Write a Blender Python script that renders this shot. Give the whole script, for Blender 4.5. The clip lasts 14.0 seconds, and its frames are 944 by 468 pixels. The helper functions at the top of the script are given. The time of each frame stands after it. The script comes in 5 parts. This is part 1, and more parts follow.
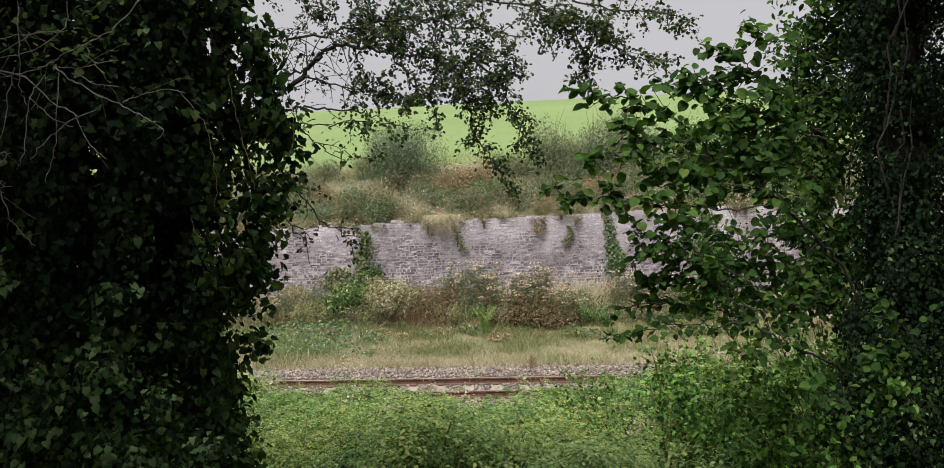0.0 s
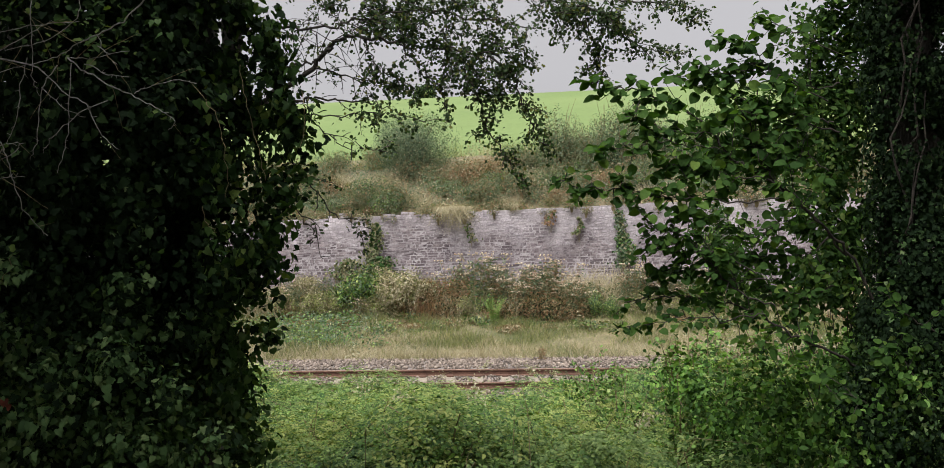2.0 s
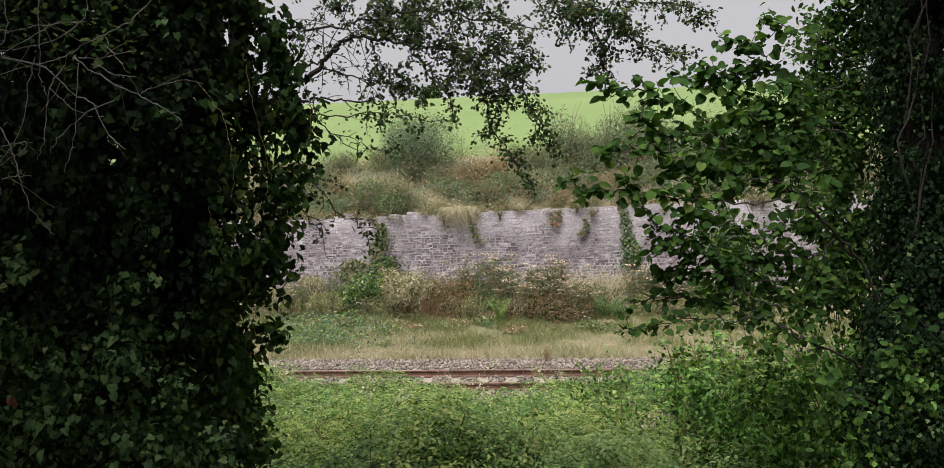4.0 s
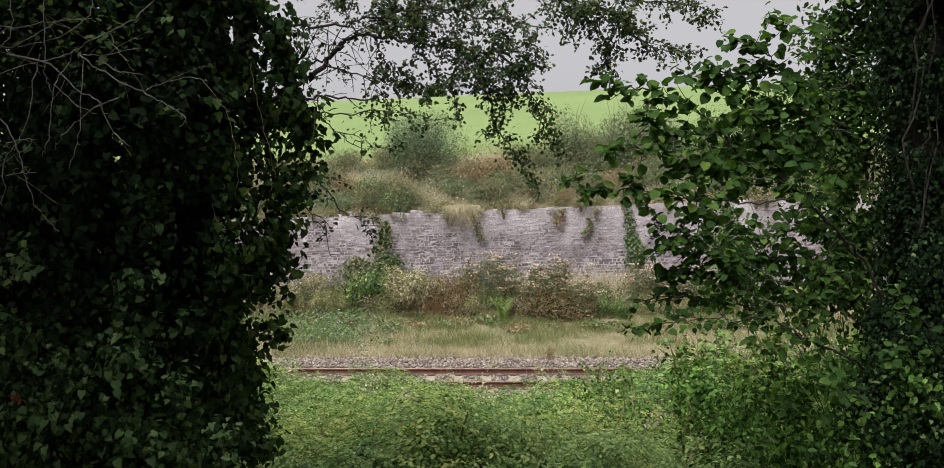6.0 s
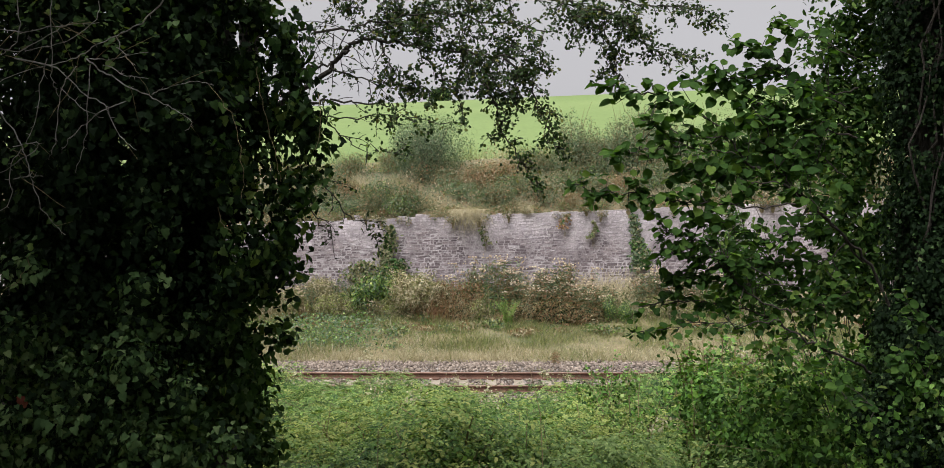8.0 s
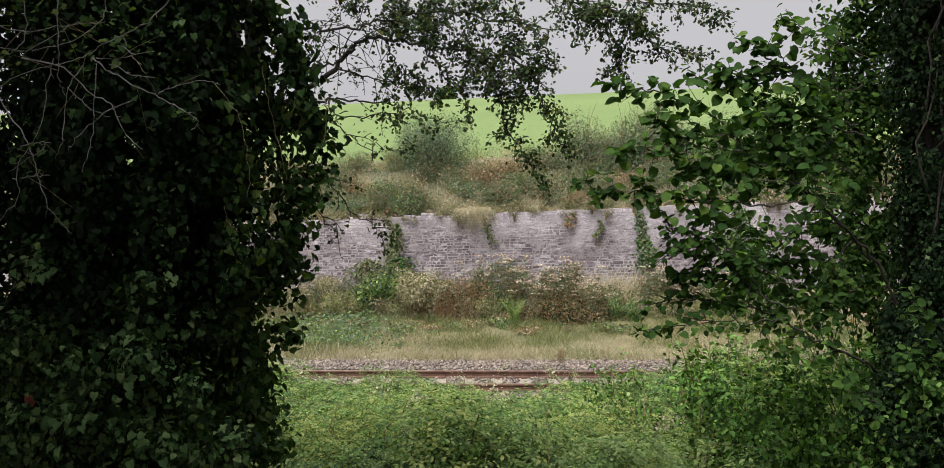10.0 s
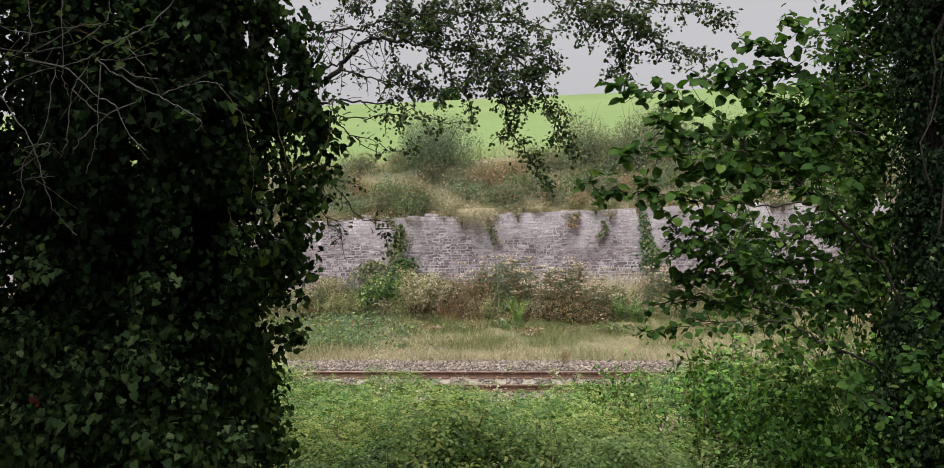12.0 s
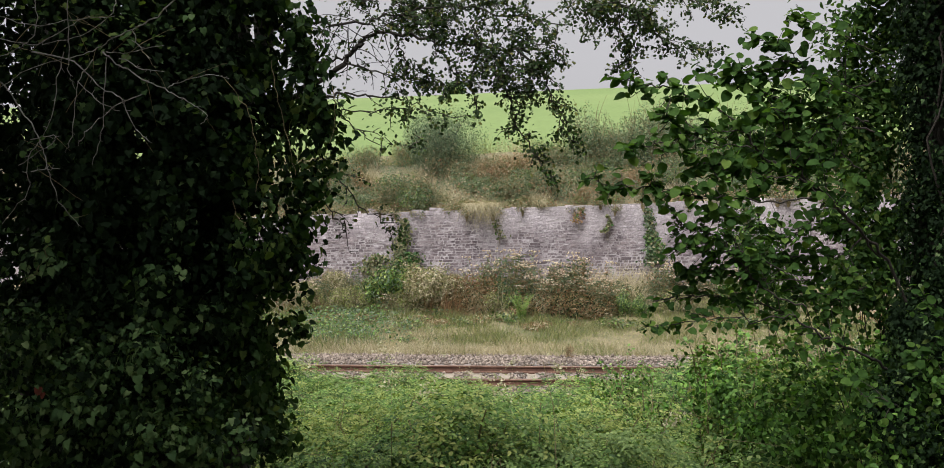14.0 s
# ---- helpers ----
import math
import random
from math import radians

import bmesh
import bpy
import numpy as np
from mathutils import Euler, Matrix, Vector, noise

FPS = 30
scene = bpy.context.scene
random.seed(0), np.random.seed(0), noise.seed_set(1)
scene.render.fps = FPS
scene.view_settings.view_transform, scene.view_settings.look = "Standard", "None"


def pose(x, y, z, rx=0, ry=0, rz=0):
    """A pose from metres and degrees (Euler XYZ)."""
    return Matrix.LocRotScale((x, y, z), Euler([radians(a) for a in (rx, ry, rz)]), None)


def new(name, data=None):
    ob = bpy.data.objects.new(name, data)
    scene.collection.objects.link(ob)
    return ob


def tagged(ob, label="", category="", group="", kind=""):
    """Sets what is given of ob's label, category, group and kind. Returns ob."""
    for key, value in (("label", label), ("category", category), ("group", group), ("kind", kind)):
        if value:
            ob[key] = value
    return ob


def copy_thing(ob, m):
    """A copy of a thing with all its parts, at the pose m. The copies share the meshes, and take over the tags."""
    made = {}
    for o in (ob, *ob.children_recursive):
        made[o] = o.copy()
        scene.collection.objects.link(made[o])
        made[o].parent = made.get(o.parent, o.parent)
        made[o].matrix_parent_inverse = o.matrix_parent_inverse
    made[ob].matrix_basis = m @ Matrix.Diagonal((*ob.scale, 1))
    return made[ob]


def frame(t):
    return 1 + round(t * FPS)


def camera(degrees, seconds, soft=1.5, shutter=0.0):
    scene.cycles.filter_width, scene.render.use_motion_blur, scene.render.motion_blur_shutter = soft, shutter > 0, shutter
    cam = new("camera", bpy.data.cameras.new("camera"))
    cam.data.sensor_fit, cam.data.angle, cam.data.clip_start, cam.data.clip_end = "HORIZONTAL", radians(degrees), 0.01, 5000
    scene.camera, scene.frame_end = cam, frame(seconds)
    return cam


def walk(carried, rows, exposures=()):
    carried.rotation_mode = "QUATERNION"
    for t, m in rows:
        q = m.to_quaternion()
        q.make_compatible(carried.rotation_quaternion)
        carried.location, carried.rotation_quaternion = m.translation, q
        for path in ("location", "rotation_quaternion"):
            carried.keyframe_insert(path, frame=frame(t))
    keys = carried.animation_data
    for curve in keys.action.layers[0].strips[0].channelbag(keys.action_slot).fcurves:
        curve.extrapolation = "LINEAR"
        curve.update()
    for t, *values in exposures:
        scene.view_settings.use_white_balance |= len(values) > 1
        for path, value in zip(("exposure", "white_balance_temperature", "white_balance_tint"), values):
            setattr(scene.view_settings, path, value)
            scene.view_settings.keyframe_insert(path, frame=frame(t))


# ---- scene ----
# camera: held by hand on the lane above the cutting, turning slowly
PATH = [
    (0.0, 87.890, 0.496, -2.171),
    (0.5, 87.843, 0.395, -2.010),
    (1.0, 87.739, 0.254, -1.846),
    (1.5, 87.550, 0.215, -1.631),
    (2.0, 87.347, 0.275, -1.497),
    (2.5, 87.324, 0.244, -1.402),
    (3.0, 87.400, 0.185, -1.286),
    (5.5, 87.303, -0.012, -0.937),
    (6.0, 87.281, -0.127, -0.876),
    (6.5, 87.319, -0.177, -0.792),
    (7.0, 87.468, -0.240, -0.697),
    (7.5, 87.558, -0.170, -0.631),
    (8.0, 87.542, -0.182, -0.532),
    (10.5, 87.428, -0.042, -0.080),
    (11.0, 87.423, 0.000, 0.000),
    (11.5, 87.472, 0.036, 0.066),
    (12.0, 87.493, -0.039, 0.076),
    (12.5, 87.449, -0.157, 0.104),
    (13.0, 87.342, -0.196, 0.196),
    (13.5, 87.219, -0.249, 0.297),
    (14.0, 87.117, -0.316, 0.386),
]

EYE = (0.0, 0.0, 1.6)
cam = camera(57, 14.0, soft=0.85)
walk(cam, [(t, pose(*EYE, a, b, c)) for t, a, b, c in PATH], exposures=[(0.0, 0.43), (14.0, 0.43)])

# overcast daylight
SUN_EL, SUN_ROT = radians(60), radians(212)
world = bpy.data.worlds.new("overcast_sky")
scene.world = world
world.use_nodes = True
wn = world.node_tree
sky = wn.nodes.new("ShaderNodeTexSky")
sky.sky_type, sky.sun_disc = "NISHITA", False
sky.sun_elevation, sky.sun_rotation = SUN_EL, SUN_ROT
sky.dust_density, sky.air_density = 4.0, 1.0
soft_sky = wn.nodes.new("ShaderNodeHueSaturation")
soft_sky.inputs["Saturation"].default_value = 0.10
cloud = wn.nodes.new("ShaderNodeMix")
cloud.data_type, cloud.blend_type = "RGBA", "MIX"
cloud.inputs["Factor"].default_value = 0.6
cloud.inputs["B"].default_value = (5.9, 5.75, 6.1, 1)
wn.links.new(sky.outputs["Color"], soft_sky.inputs["Color"])
wn.links.new(soft_sky.outputs["Color"], cloud.inputs["A"])
bg = wn.nodes["Background"]
bg.inputs["Strength"].default_value = 0.084
wn.links.new(cloud.outputs["Result"], bg.inputs["Color"])

sun_data = bpy.data.lights.new("sun", "SUN")
sun_data.energy, sun_data.angle, sun_data.color = 4.8, radians(42), (1.0, 0.985, 0.96)
sun = new("sun", sun_data)
sun.rotation_euler = (radians(90) - SUN_EL, 0, math.pi - SUN_ROT)

rng = np.random.default_rng(11)


# ---- materials ----
def nodes_of(name):
    m = bpy.data.materials.new(name)
    m.use_nodes = True
    return m, m.node_tree.nodes, m.node_tree.links, m.node_tree.nodes["Principled BSDF"]


def ramp(nodes, stops):
    r = nodes.new("ShaderNodeValToRGB")
    e = r.color_ramp.elements
    while len(e) < len(stops):
        e.new(0.5)
    for el, (p, c) in zip(e, stops):
        el.position, el.color = p, (*c, 1)
    return r


def noise_node(nodes, links, scale, detail=4.0, stretch=None):
    co = nodes.new("ShaderNodeTexCoord")
    n = nodes.new("ShaderNodeTexNoise")
    n.inputs["Scale"].default_value, n.inputs["Detail"].default_value = scale, detail
    if stretch:
        mp = nodes.new("ShaderNodeMapping")
        mp.inputs["Scale"].default_value = stretch
        links.new(co.outputs["Object"], mp.inputs["Vector"])
        links.new(mp.outputs["Vector"], n.inputs["Vector"])
    else:
        links.new(co.outputs["Object"], n.inputs["Vector"])
    return n


def mix_rgb(nodes, links, fac, a, b, blend="MIX"):
    m = nodes.new("ShaderNodeMix")
    m.data_type, m.blend_type = "RGBA", blend
    for key, v in (("Factor", fac), ("A", a), ("B", b)):
        sock = m.inputs[key] if key == "Factor" else [i for i in m.inputs if i.name == key and i.type == "RGBA"][0]
        if hasattr(v, "links"):
            links.new(v, sock)
        else:
            sock.default_value = v if key == "Factor" else (*v, 1)
    return [o for o in m.outputs if o.type == "RGBA"][0]


def add_bump(nodes, links, bsdf, height, strength, dist=0.02):
    b = nodes.new("ShaderNodeBump")
    b.inputs["Strength"].default_value, b.inputs["Distance"].default_value = strength, dist
    links.new(height, b.inputs["Height"])
    links.new(b.outputs["Normal"], bsdf.inputs["Normal"])


def surface(name, stops, scale, rough=0.9, bump=0.5, fine=None, metal=0.0, stretch=None, grain=(0.62, 1.25)):
    """Mottled solid: colour ramp over coarse noise, mixed with fine grain, bump from the grain."""
    m, n, l, b = nodes_of(name)
    a = noise_node(n, l, scale, 5.0, stretch)
    r = ramp(n, stops)
    l.new(a.outputs["Fac"], r.inputs["Fac"])
    g = noise_node(n, l, fine or scale * 9, 6.0, stretch)
    gr = ramp(n, [(0.3, (grain[0],) * 3), (0.7, (grain[1],) * 3)])
    l.new(g.outputs["Fac"], gr.inputs["Fac"])
    l.new(mix_rgb(n, l, 1.0, r.outputs["Color"], gr.outputs["Color"], "MULTIPLY"), b.inputs["Base Color"])
    b.inputs["Roughness"].default_value, b.inputs["Metallic"].default_value = rough, metal
    add_bump(n, l, b, g.outputs["Fac"], bump)
    return m


def leaf_mat(name, stops, rough=0.5, through_light=0.35, spec=0.22):
    """A leaf: each one takes its own shade; thin, so some light passes through."""
    m, n, l, b = nodes_of(name)
    geo = n.new("ShaderNodeNewGeometry")
    info = n.new("ShaderNodeObjectInfo")
    add = n.new("ShaderNodeMath")
    add.operation = "ADD"
    l.new(geo.outputs["Random Per Island"], add.inputs[0])
    l.new(info.outputs["Random"], add.inputs[1])
    fr = n.new("ShaderNodeMath")
    fr.operation = "FRACT"
    l.new(add.outputs[0], fr.inputs[0])
    r = ramp(n, stops)
    l.new(fr.outputs[0], r.inputs["Fac"])
    v = noise_node(n, l, 45.0, 3.0)
    vr = ramp(n, [(0.3, (0.72, 0.75, 0.7)), (0.7, (1.15, 1.12, 1.1))])
    l.new(v.outputs["Fac"], vr.inputs["Fac"])
    col = mix_rgb(n, l, 1.0, r.outputs["Color"], vr.outputs["Color"], "MULTIPLY")
    l.new(col, b.inputs["Base Color"])
    b.inputs["Roughness"].default_value = rough
    b.inputs["Specular IOR Level"].default_value = spec
    add_bump(n, l, b, v.outputs["Fac"], 0.3, 0.004)
    tr = n.new("ShaderNodeBsdfTranslucent")
    warm = mix_rgb(n, l, 1.0, col, (1.5, 1.7, 0.6), "MULTIPLY")
    l.new(warm, tr.inputs["Color"])
    ms = n.new("ShaderNodeMixShader")
    ms.inputs[0].default_value = through_light
    l.new(b.outputs[0], ms.inputs[1])
    l.new(tr.outputs[0], ms.inputs[2])
    l.new(ms.outputs[0], n["Material Output"].inputs["Surface"])
    return m


M = {}
# deep shade is put into this near-black ivy colour
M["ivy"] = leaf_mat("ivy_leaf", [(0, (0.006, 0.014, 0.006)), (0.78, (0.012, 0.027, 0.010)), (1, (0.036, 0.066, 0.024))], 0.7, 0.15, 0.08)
# lit copy of the ivy, for parts meant to look better lit
M["ivy_lit"] = leaf_mat("ivy_lit_leaf", [(0, (0.040, 0.085, 0.030)), (0.7, (0.085, 0.150, 0.055)), (1, (0.15, 0.21, 0.09))], 0.6, 0.25, 0.16)
M["hazel"] = leaf_mat("hazel_leaf", [(0, (0.020, 0.049, 0.013)), (0.6, (0.042, 0.090, 0.021)), (0.92, (0.075, 0.138, 0.031)), (1, (0.13, 0.20, 0.045))], 0.7, 0.36, 0.08)
M["elm"] = leaf_mat("elm_leaf", [(0, (0.018, 0.044, 0.013)), (0.7, (0.045, 0.088, 0.024)), (1, (0.12, 0.165, 0.045))], 0.65, 0.30, 0.10)
M["thorn"] = leaf_mat("hawthorn_leaf", [(0, (0.018, 0.036, 0.012)), (0.78, (0.036, 0.064, 0.018)), (1, (0.12, 0.12, 0.03))], 0.55, 0.22)
# both ends stretched: random dark and pale leaves imitate shade and highlights
M["bramble"] = leaf_mat("bramble_leaf", [(0, (0.030, 0.068, 0.017)), (0.45, (0.090, 0.168, 0.042)), (0.85, (0.19, 0.29, 0.08)), (1, (0.34, 0.42, 0.17))], 0.5, 0.22, 0.2)
# dark copy of the bramble, mainly for hollows that should look shaded
M["dark_bramble"] = leaf_mat("dark_bramble_leaf", [(0, (0.016, 0.042, 0.012)), (0.7, (0.045, 0.105, 0.026)), (1, (0.14, 0.24, 0.06))], 0.5, 0.12, 0.22)
M["nettle"] = leaf_mat("nettle_leaf", [(0, (0.10, 0.16, 0.055)), (0.7, (0.165, 0.245, 0.085)), (1, (0.29, 0.37, 0.14))], 0.55, 0.22)
M["fern"] = leaf_mat("fern_frond", [(0, (0.11, 0.19, 0.05)), (1, (0.22, 0.29, 0.09))], 0.6, 0.3)
M["bright_green"] = leaf_mat("young_leaf", [(0, (0.06, 0.14, 0.03)), (0.6, (0.12, 0.25, 0.05)), (1, (0.22, 0.37, 0.09))], 0.55, 0.3)
M["fluff"] = leaf_mat("seed_fluff", [(0, (0.24, 0.225, 0.15)), (1, (0.45, 0.42, 0.31))], 0.9, 0.2)
M["lime"] = leaf_mat("yellowing_leaf", [(0, (0.17, 0.225, 0.055)), (1, (0.36, 0.39, 0.14))], 0.6, 0.22)
M["greygreen"] = leaf_mat("willow_leaf", [(0, (0.05, 0.085, 0.05)), (0.6, (0.10, 0.145, 0.085)), (1, (0.20, 0.24, 0.17))], 0.6, 0.2)
M["scrub"] = leaf_mat("scrub_leaf", [(0, (0.085, 0.10, 0.055)), (0.5, (0.155, 0.165, 0.09)), (1, (0.27, 0.235, 0.15))], 0.7, 0.2)
M["russet"] = leaf_mat("russet_leaf", [(0, (0.16, 0.075, 0.045)), (0.5, (0.26, 0.15, 0.09)), (1, (0.36, 0.24, 0.15))], 0.75, 0.2)
M["straw"] = leaf_mat("dry_grass", [(0, (0.28, 0.235, 0.16)), (0.6, (0.42, 0.36, 0.26)), (1, (0.58, 0.52, 0.41))], 0.8, 0.2)
M["grass"] = leaf_mat("verge_grass", [(0, (0.11, 0.16, 0.06)), (0.6, (0.22, 0.24, 0.10)), (1, (0.36, 0.32, 0.17))], 0.75, 0.25)
M["flower"] = leaf_mat("seed_head", [(0, (0.36, 0.25, 0.20)), (0.5, (0.52, 0.41, 0.33)), (1, (0.68, 0.60, 0.50))], 0.9, 0.2)
M["red_leaf"] = leaf_mat("rusty_leaf", [(0, (0.17, 0.045, 0.03)), (1, (0.24, 0.07, 0.045))], 0.7, 0.25)
M["bark"] = surface("bark", [(0.3, (0.016, 0.013, 0.011)), (0.7, (0.05, 0.043, 0.034))], 14, 0.95, 0.9, 60, stretch=(1, 1, 0.25))
M["twig"] = surface("dark_twig", [(0.3, (0.02, 0.016, 0.013)), (0.7, (0.055, 0.045, 0.035))], 20, 0.9, 0.5)
M["dead"] = surface("dead_twig", [(0.3, (0.13, 0.125, 0.11)), (0.7, (0.33, 0.315, 0.29))], 30, 0.95, 0.5)
M["stem"] = surface("weed_stem", [(0.3, (0.14, 0.12, 0.05)), (0.7, (0.26, 0.20, 0.11))], 20, 0.85, 0.3)
M["rust"] = surface("rusty_steel", [(0.3, (0.085, 0.042, 0.03)), (0.7, (0.17, 0.088, 0.06))], 3, 0.75, 0.4, 40, metal=0.25)
M["railtop"] = surface("dull_rail_head", [(0.3, (0.16, 0.09, 0.065)), (0.7, (0.30, 0.21, 0.17))], 3, 0.5, 0.2, 40, metal=0.5)
M["sleeper"] = surface("weathered_sleeper", [(0.3, (0.20, 0.17, 0.13)), (0.7, (0.36, 0.31, 0.25))], 5, 0.95, 0.6)
M["soil"] = surface("leaf_litter", [(0.3, (0.05, 0.04, 0.025)), (0.7, (0.11, 0.09, 0.05))], 2.0, 1.0, 0.8)
M["verge"] = surface("dry_verge", [(0.3, (0.10, 0.11, 0.05)), (0.5, (0.18, 0.155, 0.085)), (0.7, (0.28, 0.22, 0.13))], 0.7, 1.0, 0.8, 12)
M["bank"] = surface("bank_soil", [(0.3, (0.12, 0.11, 0.06)), (0.7, (0.22, 0.18, 0.11))], 0.9, 1.0, 0.8, 12)
M["field"] = surface("sown_field", [(0.3, (0.125, 0.185, 0.055)), (0.7, (0.160, 0.220, 0.072))], 0.05, 1.0, 0.1, 2.5, grain=(0.86, 1.12))
M["bed"] = surface("ballast_bed", [(0.3, (0.17, 0.15, 0.14)), (0.7, (0.33, 0.29, 0.27))], 1.5, 1.0, 0.8, 18)
M["lane"] = surface("lane_asphalt", [(0.3, (0.04, 0.04, 0.04)), (0.7, (0.065, 0.062, 0.058))], 1.2, 0.95, 0.6, 60)
M["mortar"] = surface("lime_mortar", [(0.3, (0.225, 0.195, 0.205)), (0.7, (0.46, 0.42, 0.435))], 1.2, 1.0, 0.8, 30)


def stone_material(name, stops, stain):
    """Stone with its own tone each, and pale lime streaks that run down across the courses."""
    m, n, l, b = nodes_of(name)
    geo, info = n.new("ShaderNodeNewGeometry"), n.new("ShaderNodeObjectInfo")
    add, fr = n.new("ShaderNodeMath"), n.new("ShaderNodeMath")
    add.operation, fr.operation = "ADD", "FRACT"
    l.new(geo.outputs["Random Per Island"], add.inputs[0])
    l.new(info.outputs["Random"], add.inputs[1])
    l.new(add.outputs[0], fr.inputs[0])
    r = ramp(n, stops)
    l.new(fr.outputs[0], r.inputs["Fac"])
    col = r.outputs["Color"]
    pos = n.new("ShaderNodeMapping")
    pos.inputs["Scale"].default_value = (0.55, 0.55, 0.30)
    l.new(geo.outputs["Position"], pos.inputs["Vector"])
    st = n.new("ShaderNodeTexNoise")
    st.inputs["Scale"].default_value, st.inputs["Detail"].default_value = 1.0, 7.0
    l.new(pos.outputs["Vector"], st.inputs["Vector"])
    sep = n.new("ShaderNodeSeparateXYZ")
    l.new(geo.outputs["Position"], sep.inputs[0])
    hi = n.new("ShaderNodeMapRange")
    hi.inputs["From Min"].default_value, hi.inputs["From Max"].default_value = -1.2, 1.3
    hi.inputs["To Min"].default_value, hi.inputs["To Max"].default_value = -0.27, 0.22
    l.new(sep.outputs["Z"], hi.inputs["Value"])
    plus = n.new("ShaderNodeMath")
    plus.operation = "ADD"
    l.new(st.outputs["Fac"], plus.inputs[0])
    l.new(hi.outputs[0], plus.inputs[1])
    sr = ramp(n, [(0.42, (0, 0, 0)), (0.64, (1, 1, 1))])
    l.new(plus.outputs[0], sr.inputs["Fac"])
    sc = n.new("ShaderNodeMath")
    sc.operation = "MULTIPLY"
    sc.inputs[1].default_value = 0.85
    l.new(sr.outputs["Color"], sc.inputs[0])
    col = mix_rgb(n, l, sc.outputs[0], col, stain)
    g = n.new("ShaderNodeTexNoise")
    g.inputs["Scale"].default_value, g.inputs["Detail"].default_value = 16.0, 6.0
    l.new(geo.outputs["Position"], g.inputs["Vector"])
    gr = ramp(n, [(0.3, (0.6, 0.6, 0.6)), (0.7, (1.25, 1.25, 1.25))])
    l.new(g.outputs["Fac"], gr.inputs["Fac"])
    g2 = n.new("ShaderNodeTexNoise")
    g2.inputs["Scale"].default_value, g2.inputs["Detail"].default_value = 2.6, 5.0
    l.new(geo.outputs["Position"], g2.inputs["Vector"])
    gr2 = ramp(n, [(0.32, (0.66, 0.64, 0.66)), (0.68, (1.22, 1.2, 1.2))])
    l.new(g2.outputs["Fac"], gr2.inputs["Fac"])
    col = mix_rgb(n, l, 1.0, col, gr2.outputs["Color"], "MULTIPLY")
    col = mix_rgb(n, l, 1.0, col, gr.outputs["Color"], "MULTIPLY")
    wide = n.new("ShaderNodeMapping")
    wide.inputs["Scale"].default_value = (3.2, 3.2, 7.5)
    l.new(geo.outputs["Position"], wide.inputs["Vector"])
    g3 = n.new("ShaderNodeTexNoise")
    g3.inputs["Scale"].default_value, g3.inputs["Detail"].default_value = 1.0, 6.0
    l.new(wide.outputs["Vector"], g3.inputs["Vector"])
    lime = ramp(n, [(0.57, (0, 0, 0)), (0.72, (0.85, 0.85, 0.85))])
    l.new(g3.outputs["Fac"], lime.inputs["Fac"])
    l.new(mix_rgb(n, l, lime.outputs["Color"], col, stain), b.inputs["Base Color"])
    b.inputs["Roughness"].default_value = 0.95
    add_bump(n, l, b, g.outputs["Fac"], 0.8, 0.02)
    return m


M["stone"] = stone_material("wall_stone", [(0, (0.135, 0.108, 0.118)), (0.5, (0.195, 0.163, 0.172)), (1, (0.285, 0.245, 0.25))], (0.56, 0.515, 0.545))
M["chip"] = stone_material("ballast_stone", [(0, (0.11, 0.088, 0.07)), (0.5, (0.205, 0.165, 0.135)), (1, (0.37, 0.31, 0.26))], (0.21, 0.17, 0.14))

# ---- mesh helpers ----
ORIGIN = {}


def thing(name, at, label, category, group="", kind=""):
    ob = new(name)
    ob.empty_display_size = 0.1
    ob.location = at
    ORIGIN[ob.name] = np.array(at, float)
    return tagged(ob, label, category, group, kind)


def raw(name, V, F, mats, parent=None, label="", kind="", smooth=True, index=None):
    """One mesh object from arrays in world metres, under its parent if it has one."""
    V = np.asarray(V, float)
    if parent is not None:
        o = ORIGIN[parent.name]
        V = V - o
    me = bpy.data.meshes.new(name)
    if isinstance(F, np.ndarray):
        k = F.shape[1]
        me.vertices.add(len(V))
        me.vertices.foreach_set("co", V.ravel())
        me.loops.add(F.size)
        me.loops.foreach_set("vertex_index", F.ravel().astype(np.int32))
        me.polygons.add(len(F))
        me.polygons.foreach_set("loop_start", np.arange(0, F.size, k, dtype=np.int32))
        me.polygons.foreach_set("loop_total", np.full(len(F), k, np.int32))
        me.update(calc_edges=True)
    else:
        me.from_pydata(V.tolist(), [], F)
    for m in (mats if isinstance(mats, (list, tuple)) else [mats]):
        me.materials.append(m)
    if index is not None:
        me.polygons.foreach_set("material_index", np.asarray(index, np.int32))
    me.polygons.foreach_set("use_smooth", np.full(len(me.polygons), smooth))
    me.update()
    ob = new(name, me)
    if parent is not None:
        ob.parent = parent
        ORIGIN[ob.name] = ORIGIN[parent.name]
    return tagged(ob, label, kind=kind)


def part(name, bm, material, parent, label=""):
    """Links a bmesh (in world metres) as one mesh part under its thing."""
    if parent is not None:
        bm.transform(Matrix.Translation(-Vector(ORIGIN[parent.name])))
    me = bpy.data.meshes.new(name)
    bm.to_mesh(me)
    bm.free()
    me.materials.append(material)
    ob = new(name, me)
    if parent is not None:
        ob.parent = parent
        ORIGIN[ob.name] = ORIGIN[parent.name]
    return tagged(ob, label)


